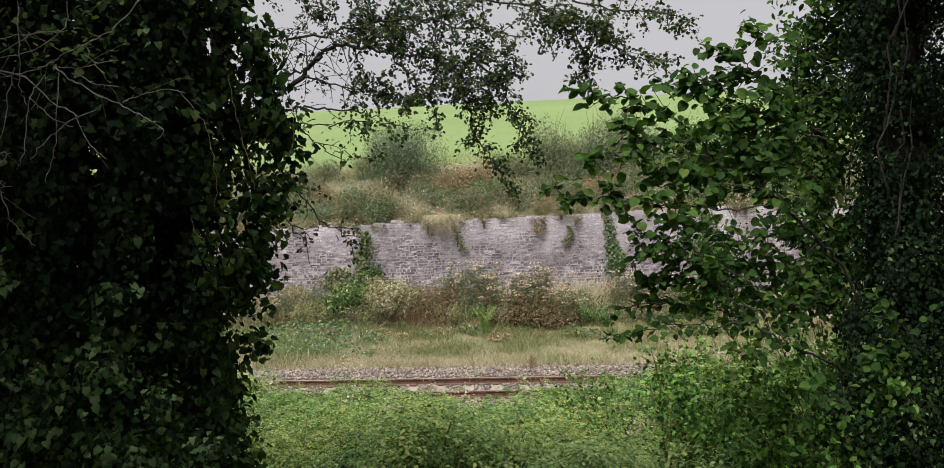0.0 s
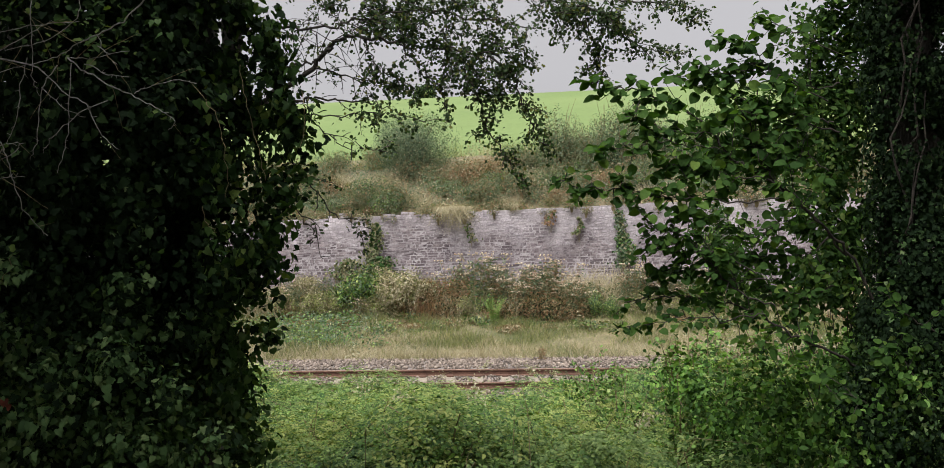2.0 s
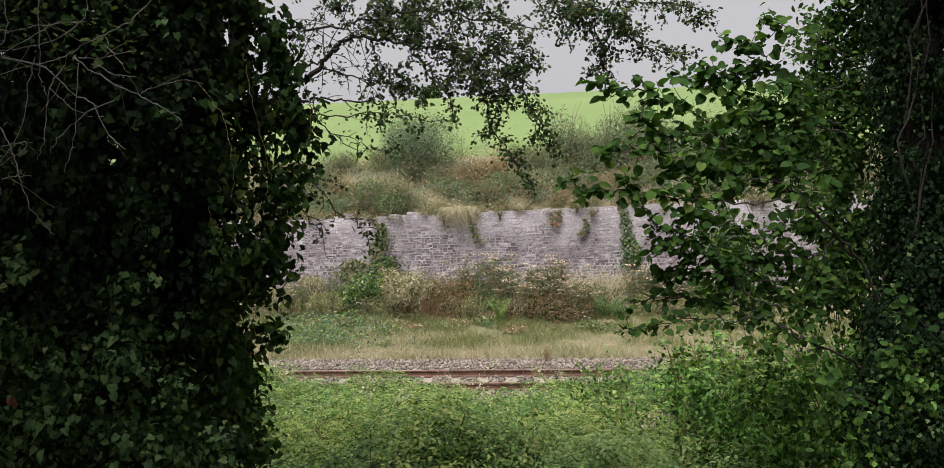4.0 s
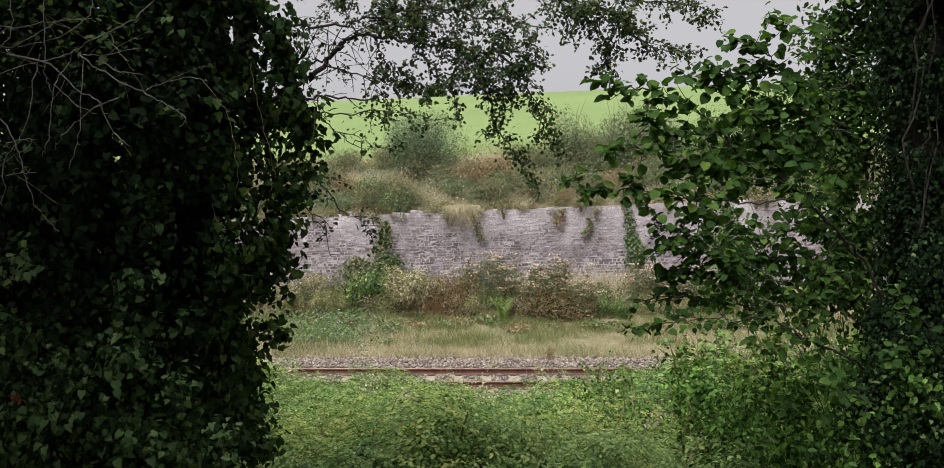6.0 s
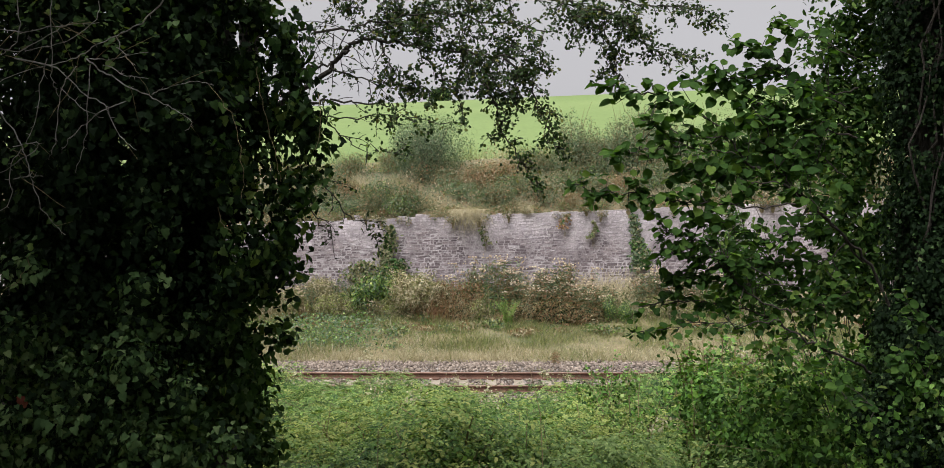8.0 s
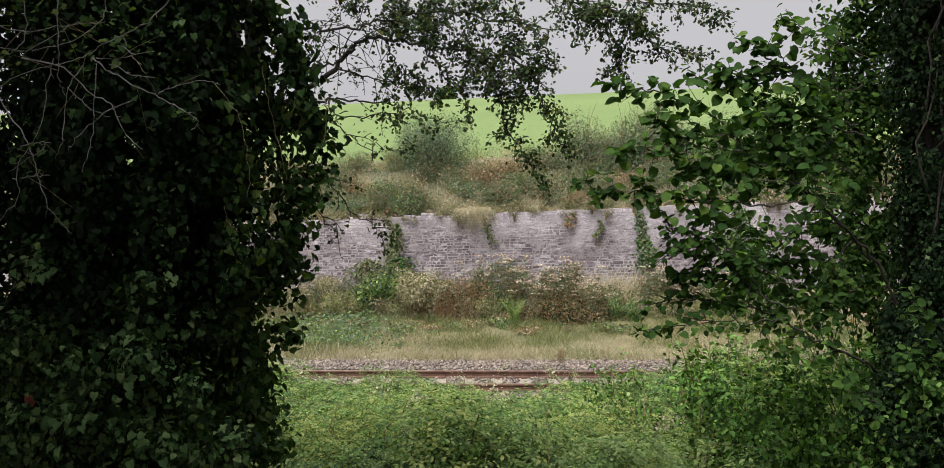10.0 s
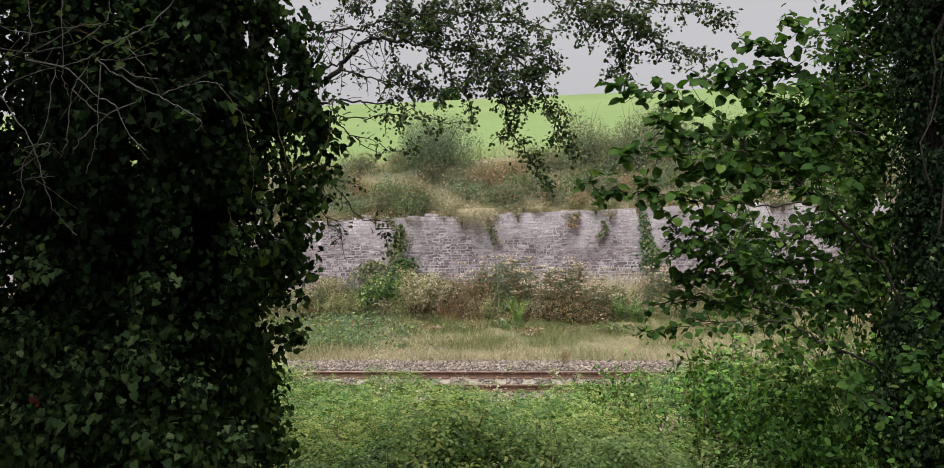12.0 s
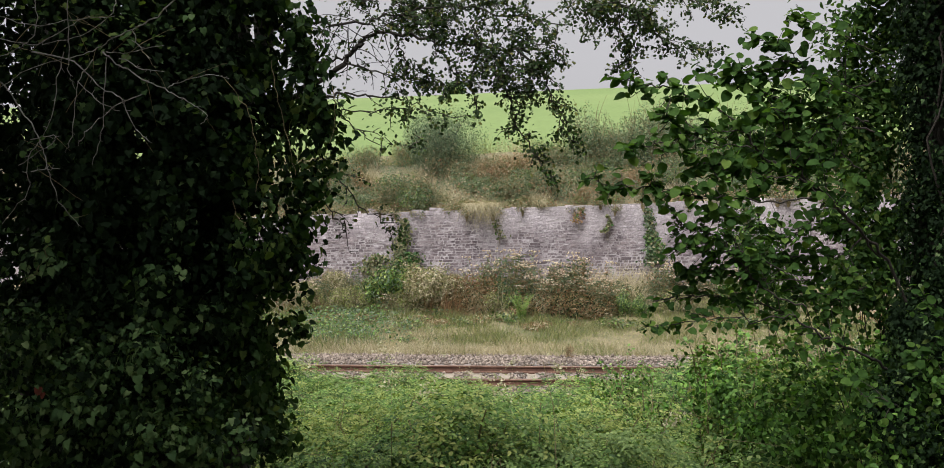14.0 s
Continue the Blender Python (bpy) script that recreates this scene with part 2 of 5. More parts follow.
def outline_leaf(rows):
    """A leaf in the xy plane, tip along +y, from half its outline; folded at the midrib, tip drooping."""
    left = [(-x, y) for x, y in rows]
    pts = [(0, 0)] + list(rows) + [(0, 1)] + left[::-1]
    V = [(0, 0.45, 0.0)] + [(x, y, 0.30 * abs(x) - 0.16 * y * y) for x, y in pts]
    n = len(pts)
    F = [(0, 1 + i, 1 + (i + 1) % n) for i in range(n)]
    return np.array(V, float), np.array(F)


LEAF = {
    "ivy": outline_leaf([(0.24, -0.08), (0.45, 0.10), (0.36, 0.28), (0.40, 0.46), (0.21, 0.68)]),
    "hazel": outline_leaf([(0.20, -0.04), (0.38, 0.10), (0.44, 0.32), (0.43, 0.54), (0.31, 0.75), (0.13, 0.89)]),
    "thorn": outline_leaf([(0.40, 0.30), (0.27, 0.50), (0.34, 0.80)]),
    "plain": outline_leaf([(0.24, 0.25), (0.26, 0.60)]),
}


def three():
    """Three leaflets on one stalk."""
    V, F = LEAF["plain"]
    vs, fs = [], []
    for a, off, s in ((0, 0.35, 0.75), (75, 0.28, 0.6), (-75, 0.28, 0.6)):
        c, d = math.cos(radians(a)), math.sin(radians(a))
        W = V * s
        W = W + np.array([0, off * (0.5 if a else 1), 0])
        W = np.stack([W[:, 0] * c - W[:, 1] * d, W[:, 0] * d + W[:, 1] * c, W[:, 2]], 1)
        fs.append(F + sum(map(len, vs)))
        vs.append(W)
    return np.concatenate(vs), np.concatenate(fs)


LEAF["bramble"] = three()
bw = 0.014
LEAF["blade"] = (np.array([(-bw, 0, 0), (bw, 0, 0), (-bw * 0.8, 0.5, 0.04), (bw * 0.8, 0.5, 0.04), (0, 1, 0.22)]), np.array([(0, 1, 3), (0, 3, 2), (2, 3, 4)]))
def sprig(pairs, width, tip):
    """A short shoot: pairs of small folded leaflets and one at its tip."""
    vs, fs = [], []
    spots = [(0.15 + 0.6 * k / pairs, sgn * (62 - 12 * k / pairs)) for k in range(pairs) for sgn in (1, -1)] + [(0.68, 0)]
    for q, (y, a) in enumerate(spots):
        ln = tip * (1.0 if a == 0 else 0.9 - 0.25 * abs(y - 0.4))
        c, d = math.cos(radians(a)), math.sin(radians(a))
        lf = [(0, 0, 0), (-width, ln * 0.5, 0.03), (0, ln, -0.07), (width, ln * 0.5, 0.03)]
        vs += [(x * c - v * d, y + x * d + v * c, z - 0.12 * y * y + 0.02 * (q % 3)) for x, v, z in lf]
        fs += [(4 * q, 4 * q + 1, 4 * q + 2), (4 * q, 4 * q + 2, 4 * q + 3)]
    return np.array(vs), np.array(fs)


LEAF["sprig"] = sprig(2, 0.12, 0.44)
LEAF["tiny"] = (np.array([(0, 0, 0), (-0.27, 0.5, 0.06), (0, 1, -0.12), (0.27, 0.5, 0.06)]), np.array([(0, 1, 2), (0, 2, 3)]))
LEAF["slim"] = (LEAF["tiny"][0] * np.array([0.42, 1, 1]), LEAF["tiny"][1])
LEAF["broad"] = (LEAF["tiny"][0] * np.array([1.6, 1, 1]), LEAF["tiny"][1])
LEAF["reed"] = (LEAF["blade"][0] * np.array([0.36, 1, 1.4]), LEAF["blade"][1])
LEAF["chip"] = (np.array([(0.5, 0.1, 0), (-0.4, 0.3, 0.1), (0, -0.5, 0.05), (0.1, 0.1, 0.42), (-0.1, 0, -0.4), (0.25, 0.45, 0.15)]),
                np.array([(0, 5, 3), (5, 1, 3), (1, 2, 3), (2, 0, 3), (5, 0, 4), (1, 5, 4), (2, 1, 4), (0, 2, 4)]))


def unit(a):
    return a / np.maximum(np.linalg.norm(a, axis=1, keepdims=True), 1e-9)


def placed(tpl, P, N, A, S):
    V, F = LEAF[tpl]
    N = unit(N)
    Y = unit(A - N * (A * N).sum(1, keepdims=True))
    X = np.cross(Y, N)
    W = V[None, :, 0, None] * X[:, None] + V[None, :, 1, None] * Y[:, None] + V[None, :, 2, None] * N[:, None]
    W = W * np.asarray(S)[:, None, None] + P[:, None]
    n = len(P)
    FF = F[None] + (np.arange(n) * len(V))[:, None, None]
    return W.reshape(-1, 3), FF.reshape(-1, 3), len(F)


def leaves(name, tpl, P, N, A, S, mats, parent=None, pick=None, label="", kind="stuff"):
    V, F, k = placed(tpl, P, N, A, S)
    index = None if pick is None else np.repeat(pick, k)
    return raw(name, V, F, mats, parent, label, kind, True, index)


def rnd(n, s=1.0):
    return rng.normal(0, s, (n, 3))


def tube(pts, r0, r1, sides=6):
    """Tapered tube along a list of points."""
    pts = np.asarray(pts, float)
    n = len(pts)
    T = unit(np.gradient(pts, axis=0))
    up = np.array([0.31, 0.2, 0.93]) if abs(T[0, 2]) < 0.8 else np.array([0.2, 0.95, 0.1])
    X = unit(np.cross(T, up))
    Y = np.cross(T, X)
    a = np.linspace(0, 2 * np.pi, sides, endpoint=False)
    r = np.linspace(r0, r1, n)
    V = pts[:, None] + r[:, None, None] * (np.cos(a)[None, :, None] * X[:, None] + np.sin(a)[None, :, None] * Y[:, None])
    i, j = np.meshgrid(np.arange(n - 1), np.arange(sides), indexing="ij")
    q = np.stack([i * sides + j, i * sides + (j + 1) % sides, (i + 1) * sides + (j + 1) % sides, (i + 1) * sides + j], -1).reshape(-1, 4)
    return V.reshape(-1, 3), q


def tubes(name, lines, mat, parent, sides=5, label="", kind=""):
    vs, fs, base = [], [], 0
    for pts, r0, r1 in lines:
        V, F = tube(pts, r0, r1, sides)
        vs.append(V)
        fs.append(F + base)
        base += len(V)
    return raw(name, np.concatenate(vs), np.concatenate(fs), mat, parent, label, kind)


def smooth_line(pts, steps=6, wob=0.0):
    """Catmull-Rom through the given points, with a little wobble."""
    p = [np.array(q, float) for q in pts]
    p = [2 * p[0] - p[1]] + p + [2 * p[-1] - p[-2]]
    out = []
    for i in range(1, len(p) - 2):
        for s in range(steps):
            t = s / steps
            a, b, c, d = p[i - 1:i + 3]
            out.append(0.5 * (2 * b + (c - a) * t + (2 * a - 5 * b + 4 * c - d) * t * t + (3 * b - a - 3 * c + d) * t ** 3))
    out.append(p[-2])
    out = np.array(out)
    if wob:
        out[1:-1] += rng.normal(0, wob, (len(out) - 2, 3))
    return out


def grow(line, count, length, droop=0.2, spread=0.8, start=0.15, flat=0.5):
    """Side twigs off a limb: polylines that start along it and bend down."""
    T = unit(np.gradient(line, axis=0))
    out = []
    for k in range(count):
        s = start + (1 - start) * (k + rng.random()) / count
        i = min(int(s * (len(line) - 1)), len(line) - 1)
        side = rng.normal(0, 1, 3) * np.array([1, flat, 1])
        d = T[i] * 0.7 + side / np.linalg.norm(side) * spread
        d /= np.linalg.norm(d)
        ln = length * (0.5 + 0.8 * rng.random()) * (1.15 - 0.5 * s)
        n = 6
        pts = [line[i]]
        for j in range(n):
            d = d + np.array([0, 0, -droop / n]) + rng.normal(0, 0.10, 3)
            d /= np.linalg.norm(d)
            pts.append(pts[-1] + d * ln / n)
        out.append(np.array(pts))
    return out


def along(lines, gap, jitter=0.01):
    """Points every gap metres along polylines, with the directions there."""
    P, D = [], []
    for ln in lines:
        seg = np.diff(ln, axis=0)
        L = np.linalg.norm(seg, axis=1)
        tot = L.sum()
        cum = np.concatenate([[0], np.cumsum(L)])
        for s in np.arange(gap * 0.5, tot, gap):
            i = min(np.searchsorted(cum, s) - 1, len(seg) - 1)
            P.append(ln[i] + seg[i] * (s - cum[i]) / L[i])
            D.append(seg[i] / L[i])
        P.append(ln[-1])
        D.append(seg[-1] / L[-1])
    P = np.array(P)
    return P + rng.normal(0, jitter, P.shape), np.array(D)


# ---- the lie of the land ----
PROFILE_Y = [-400, -40, -6, 1.5, 5, 17.3, 18.4, 24.0, 25, 28, 30.95, 31.4, 36, 38, 140, 220, 600, 3000]
PROFILE_Z = [0, 0, 0, 0, -0.45, -2.72, -2.96, -2.96, -2.85, -2.5, -2.1, 0.85, 2.6, 3.2, 17.1, 20, 14, 0]
WALL_Y = 31.0


def fbm(x, y, s, seed=0.0):
    return np.array([noise.fractal(Vector((a * s + seed, b * s - seed, seed * 0.37)), 1.0, 2.0, 3) for a, b in zip(np.ravel(x), np.ravel(y))]).reshape(np.shape(x))


def ground_z(x, y):
    x, y = np.asarray(x, float), np.asarray(y, float)
    z = np.interp(y, PROFILE_Y, PROFILE_Z)
    lift = np.interp(y, [31, 31.4, 40, 140, 600], [0, 0.042, 0.03, 0.045, 0.02])
    return z + lift * np.clip(x, -60, 60)


def wall_top(x):
    return 0.96 + 0.042 * np.asarray(x, float)


ys = np.concatenate([[-400, -150, -60, -20, -8, -5], np.arange(-3, 18.4, 0.5), [18.4, 21, 24], np.arange(24.4, 31, 0.4), [30.95, 31.4], np.arange(32, 42, 0.5), np.arange(44, 240, 5), [300, 400, 600, 1000, 1800, 3000]])
xs = np.concatenate([[-2500, -800, -300, -150, -80, -50], np.arange(-36, 36.1, 0.8), [50, 80, 150, 300, 800, 2500]])
GX, GY = np.meshgrid(xs, ys)
rough_ground = np.where((np.abs(GX) < 40) & (GY > 3) & (GY < 42) & ~((GY > 17.5) & (GY < 24.3)) & ~((GY > 30.5) & (GY < 31.5)), 0.10, 0.0)
GZ = ground_z(GX, GY) + rough_ground * fbm(GX, GY, 0.7, 3.1)
nx, ny = len(xs), len(ys)
i, j = np.meshgrid(np.arange(ny - 1), np.arange(nx - 1), indexing="ij")
quads = np.stack([i * nx + j, i * nx + j + 1, (i + 1) * nx + j + 1, (i + 1) * nx + j], -1).reshape(-1, 4)
yc = ((ys[:-1] + ys[1:]) / 2)[i.ravel()]
zone = np.select([yc < -5, yc < 1.5, yc < 18.4, yc < 24, yc < 28.2, yc < 38], [5, 0, 0, 1, 2, 3], 4)
ground = raw("ground", np.stack([GX, GY, GZ], -1).reshape(-1, 3), quads, [M["soil"], M["bed"], M["verge"], M["bank"], M["field"], M["lane"]], None,
             "sloping ground from a lane across a railway cutting to a green field", "structure", True, zone)
tagged(ground, category="ground")

# ---- railway ----
RAIL_TOP, SLEEPER_TOP = -2.77, -2.935
RAIL_Y = (20.0, 21.5)
X0, X1 = -20.0, 24.0


def railway():
    track = thing("railway_track", (0, 20.75, -2.96), "single railway track with rusty steel rails on weathered sleepers", "railway track")
    prof = [(-0.07, 0), (0.07, 0), (0.07, 0.012), (0.012, 0.03), (0.010, 0.11), (0.036, 0.122), (0.036, 0.152), (0.026, 0.16), (-0.026, 0.16), (-0.036, 0.152), (-0.036, 0.122), (-0.010, 0.11), (-0.012, 0.03), (-0.07, 0.012)]
    for ry in RAIL_Y:
        n = len(prof)
        V = [(x, ry + a, RAIL_TOP - 0.16 + b) for x in (X0, X1) for a, b in prof]
        F = [(k, (k + 1) % n, n + (k + 1) % n, n + k) for k in range(n)] + [tuple(range(n))[::-1], tuple(range(n, 2 * n))]
        idx = [1 if k in (6, 7, 8) else 0 for k in range(n)] + [0, 0]
        raw("rail", V, F, [M["rust"], M["railtop"]], track, "rusty steel rail with a dull head", "", False, idx)
    bm = bmesh.new()
    bmesh.ops.create_cube(bm, size=1.0)
    bmesh.ops.scale(bm, verts=bm.verts, vec=(0.25, 2.5, 0.13))
    bmesh.ops.bevel(bm, geom=bm.edges[:], offset=0.012, segments=1, affect="EDGES")
    bmesh.ops.translate(bm, verts=bm.verts, vec=(0, 20.75, SLEEPER_TOP - 0.065))
    first = part("sleeper", bm, M["sleeper"], track)
    bm = bmesh.new()
    bmesh.ops.create_cube(bm, size=1.0)
    bmesh.ops.scale(bm, verts=bm.verts, vec=(0.16, 0.34, 0.05))
    bmesh.ops.bevel(bm, geom=bm.edges[:], offset=0.015, segments=1, affect="EDGES")
    bmesh.ops.translate(bm, verts=bm.verts, vec=(0, RAIL_Y[0], SLEEPER_TOP + 0.02))
    chair = part("rail_chair", bm, M["rust"], track, "rusty cast rail chair")
    second = chair.copy()
    scene.collection.objects.link(second)
    chair.parent = second.parent = first
    second.location.y += 1.5
    for k in range(1, 60):
        for sgn in ((1, -1) if k < 30 else (1,)):
            x = sgn * k * 0.68
            if not X0 < x < X1:
                continue
            sl = first.copy()
            scene.collection.objects.link(sl)
            sl.location = Vector((x + random.uniform(-0.02, 0.02), 0, random.uniform(-0.006, 0.003)))
            for src in (chair, second):
                o = src.copy()
                scene.collection.objects.link(o)
                o.parent = sl
    n = 22000
    x, y = rng.uniform(-9.5, 12.5, n), rng.uniform(18.5, 24.0, n)
    hump = np.where((y > 22.0), 0.10 * np.clip((24.0 - y) / 1.4, 0, 1), 0.02)
    near_rail = np.min(np.abs(y[:, None] - np.array(RAIL_Y)), 1) < 0.11
    z = ground_z(x, y) + hump + rng.uniform(0, 0.03, n)
    on_sleeper = (np.abs((x + 0.34) % 0.68 - 0.34) < 0.14) & (y > 19.5) & (y < 22.0)
    keep = ~near_rail & ~on_sleeper
    P = np.stack([x, y, z], 1)[keep]
    leaves("track_ballast", "chip", P, rnd(len(P)), rnd(len(P)), rng.uniform(0.05, 0.105, len(P)), M["chip"], None, None, "loose grey and pinkish crushed stone ballast beside the rails")


railway()


# ---- foreground and middle vegetation ----
def bramble_height(x, y):
    rise = np.interp(y, [0, 13, 16, 19], [0.28, 0.42, 0.54, 0.54])
    for mx, my, w, up in ((-4.4, 17.4, 1.1, 0.42), (-3.1, 17.4, 0.6, 0.22), (-1.65, 17.4, 0.5, 0.30), (2.0, 17.6, 0.5, 0.10), (4.6, 17.5, 1.3, 0.40), (-0.2, 16.5, 0.5, 0.12)):
        rise = rise + up * np.exp(-(((x - mx) / w) ** 2 + ((y - my) / 1.2) ** 2))
    wave = np.interp(y, [13, 16], [1.0, 0.4])
    return ground_z(x, y) + rise + wave * (0.42 * fbm(x, y, 0.75, 7.7) + 0.20 * fbm(x, y, 1.7, 2.2))


def bramble_thicket():
    """Mounds of leaves over an under-layer coloured dark to look shaded; each mound is one plant with its own green."""
    c = 1250
    cy = 3.3 * (18.6 / 3.3) ** rng.random(c)
    cy = np.concatenate([cy, rng.uniform(14.0, 18.5, 420)])
    c = len(cy)
    cx = rng.uniform(-0.75, 0.75, c) * (cy + 1.0)
    r = (0.13 + 0.017 * cy) * rng.uniform(0.55, 1.7, c)
    calm = np.interp(cy, [13, 16], [1.0, 0.35])
    cz = bramble_height(cx, cy) - 0.17 - 0.55 * r + calm * (np.where(rng.random(c) < 0.22, rng.uniform(0.05, 0.30, c), 0) - 0.26 * rng.random(c))
    open_rail = (np.abs(cx - 0.75) < 0.75) & (cy > 15.5)
    cz = np.where(open_rail, cz - 0.36, cz)
    patch = fbm(cx, cy, 0.5, 5.5) + rng.normal(0, 0.28, c)
    gold = np.exp(-(((cx + 1.25) / 0.55) ** 2 + ((cy - 6.6) / 0.9) ** 2)) + 0.7 * np.exp(-(((cx + 0.6) / 1.0) ** 2 + ((cy - 14.5) / 2.0) ** 2))
    # dark kind is rarer close by, so the near slope looks better lit
    kind = np.where(rng.random(c) < gold * 0.8, 2, np.where(rng.random(c) < 0.07, 2, np.where(patch > 0.20, 1, np.where(patch < np.interp(cy, [8, 11], [-0.22, 0.02]), 3, 0))))
    mats = [M["bramble"], M["nettle"], M["lime"], M["dark_bramble"]]
    for tpl, sel, k, size, what in (("bramble", cy < 9.5, 130, 0.052, "dense green bramble mounds on the near slope"), ("sprig", cy >= 9.5, 64, 0.125, "green bramble and nettle mounds lower down the slope")):
        w = np.repeat(np.flatnonzero(sel), k)
        n = len(w)
        D = unit(rnd(n) * np.array([1, 1, 0.7]) + np.array([0, -0.3, 0.6]))
        P = np.stack([cx[w], cy[w], cz[w]], 1) + D * r[w][:, None] * np.array([1.25, 1.25, 0.85]) * rng.uniform(0.82, 1.20, (n, 1))
        N = D * 0.25 + rnd(n, 0.28) + np.array([0, -0.05, 1.0])
        A = D * np.array([1, 1, 0.1]) + rnd(n, 0.4) + np.array([0, -0.15, -0.30])
        pick = np.where(rng.random(n) < 0.12, rng.integers(0, 2, n), kind[w])
        leaves("bramble_thicket", tpl, P, N, A, size * rng.uniform(0.5, 1.35, n), mats, None, pick, what)
    shared = "bramble mounds on the slope"
    mounds = [
        ("bramble_bush", "arching green bramble bush on the slope", ["bramble", "dark_bramble", "lime"], [0.64, 0.04, 0.32], "bramble", 0.054, 3300),
        ("nettle_clump", "pale green nettle and weed clump on the slope", ["nettle", "bramble", "fluff"], [0.56, 0.40, 0.04], "sprig", 0.074, 2800),
        ("bramble_bush", "bramble bush on the slope, its dark green imitating shaded gaps", ["dark_bramble", "bramble", "bright_green"], [0.66, 0.26, 0.08], "bramble", 0.050, 3500),
        ("yellow_bramble", "yellowing bramble clump on the slope", ["lime", "bramble", "nettle"], [0.48, 0.32, 0.20], "sprig", 0.072, 2700),
    ]
    spots = [[], [], [], []]
    for k in range(150):
        y = 5.4 * (17.6 / 5.4) ** ((k + rng.random()) / 150)
        x = rng.uniform(-0.50, 0.62) * y
        room = (1.6 - 4.42 * y / 20.9) - float(ground_z(x, y))
        side = x < -0.20 * y or x > 0.25 * y
        h = min(room * rng.uniform(0.34, 0.88), 0.85) + (0.22 * rng.random() if side else 0)
        if abs(x - 0.055 * y) < 0.05 * y and y > 13:
            h *= 0.6
        yellow = math.exp(-(((x + 1.3) / 0.8) ** 2 + ((y - 7.0) / 1.2) ** 2)) + 0.4 * math.exp(-(((x + 0.4) / 0.9) ** 2 + ((y - 13.5) / 2.0) ** 2))
        which = 3 if rng.random() < yellow else int(rng.choice(4, p=[0.32, 0.24, 0.34, 0.10]))
        spots[which].append((x, y, max(h, 0.3) / 0.8))
    # taller clumps that stand up before the track
    spots[0] += [(-3.6, 16.0, 1.2), (-4.9, 15.5, 1.35), (-2.6, 13.5, 0.95), (4.4, 16.4, 1.2)]
    spots[1] += [(-4.3, 16.5, 1.35), (-3.0, 16.3, 1.05), (-1.6, 16.6, 1.15), (-1.25, 16.8, 0.95), (3.4, 16.9, 0.95)]
    for (name, label, ms, ps, tpl, size, cnt), at in zip(mounds, spots):
        if at:
            put(shrub(name, label, "bramble", 0.62, 0.8, cnt, tpl, size, ms, ps, 14, shared, 7, "stem", 0.05, True), at)
    n = 24000
    y = 3.3 * (18.8 / 3.3) ** rng.random(n)
    x = rng.uniform(-0.75, 0.75, n) * (y + 1.0)
    P = np.stack([x, y, ground_z(x, y) + 0.25 * rng.random(n)], 1)
    # shade between the mounds is put into this dark leaf colour
    leaves("bramble_underlayer", "broad", P, rnd(n, 0.4) + np.array([0, -0.4, 1]), rnd(n), rng.uniform(0.04, 0.09, n), M["dark_bramble"], None, None, "lower bramble leaves near the soil, coloured dark to look shaded")
    m = 260
    y = rng.uniform(4.5, 18, m)
    x = rng.uniform(-0.6, 0.6, m) * y
    z = bramble_height(x, y)
    lines = []
    for k in range(m):
        d = rng.normal(0, 0.3, 2)
        h = rng.uniform(0.1, 0.4)
        lines.append(([(x[k], y[k], z[k] - 0.3), (x[k] + d[0] * 0.4, y[k] + d[1] * 0.4, z[k] + h * 0.7), (x[k] + d[0], y[k] + d[1], z[k] + h * 0.6)], 0.0028, 0.0014))
    tubes("bramble_stemwork", lines, M["stem"], None, 4, "thin arching bramble stems over the thicket", "stuff")
    c = 44
    cy, cx = rng.uniform(5.5, 17, c), rng.uniform(-0.42, 0.5, c)
    cx = cx * cy
    k = 50
    x = np.repeat(cx, k) + rng.normal(0, 0.055, c * k)
    y = np.repeat(cy, k) + rng.normal(0, 0.055, c * k)
    z = bramble_height(x, y) + np.repeat(rng.uniform(0.12, 0.42, c), k) + rng.uniform(0.0, 0.10, c * k)
    leaves("seed_fluff", "thorn", np.stack([x, y, z], 1), rnd(c * k) + np.array([0, 0, 1]), rnd(c * k), rng.uniform(0.018, 0.032, c * k), M["fluff"], None, None, "pale dry flower heads scattered over the thicket")


def dome(n, r, h, lumps, seed_shift=0.0, hollow=0.65):
    """Leaf points on several overlapping lumps, with outward normals; base at z = 0."""
    ctr = np.stack([rng.uniform(-0.6, 0.6, lumps) * r, rng.uniform(-0.6, 0.6, lumps) * r, rng.uniform(0.25, 0.75, lumps) * h], 1)
    rad = np.stack([rng.uniform(0.35, 0.6, lumps) * r, rng.uniform(0.35, 0.6, lumps) * r, rng.uniform(0.25, 0.42, lumps) * h], 1)
    w = rng.integers(0, lumps, n)
    D = unit(rnd(n))
    P = ctr[w] + D * rad[w] * rng.uniform(hollow, 1.08, (n, 1))
    P[:, 2] = np.maximum(P[:, 2], 0.02 + 0.1 * rng.random(n))
    return P, D


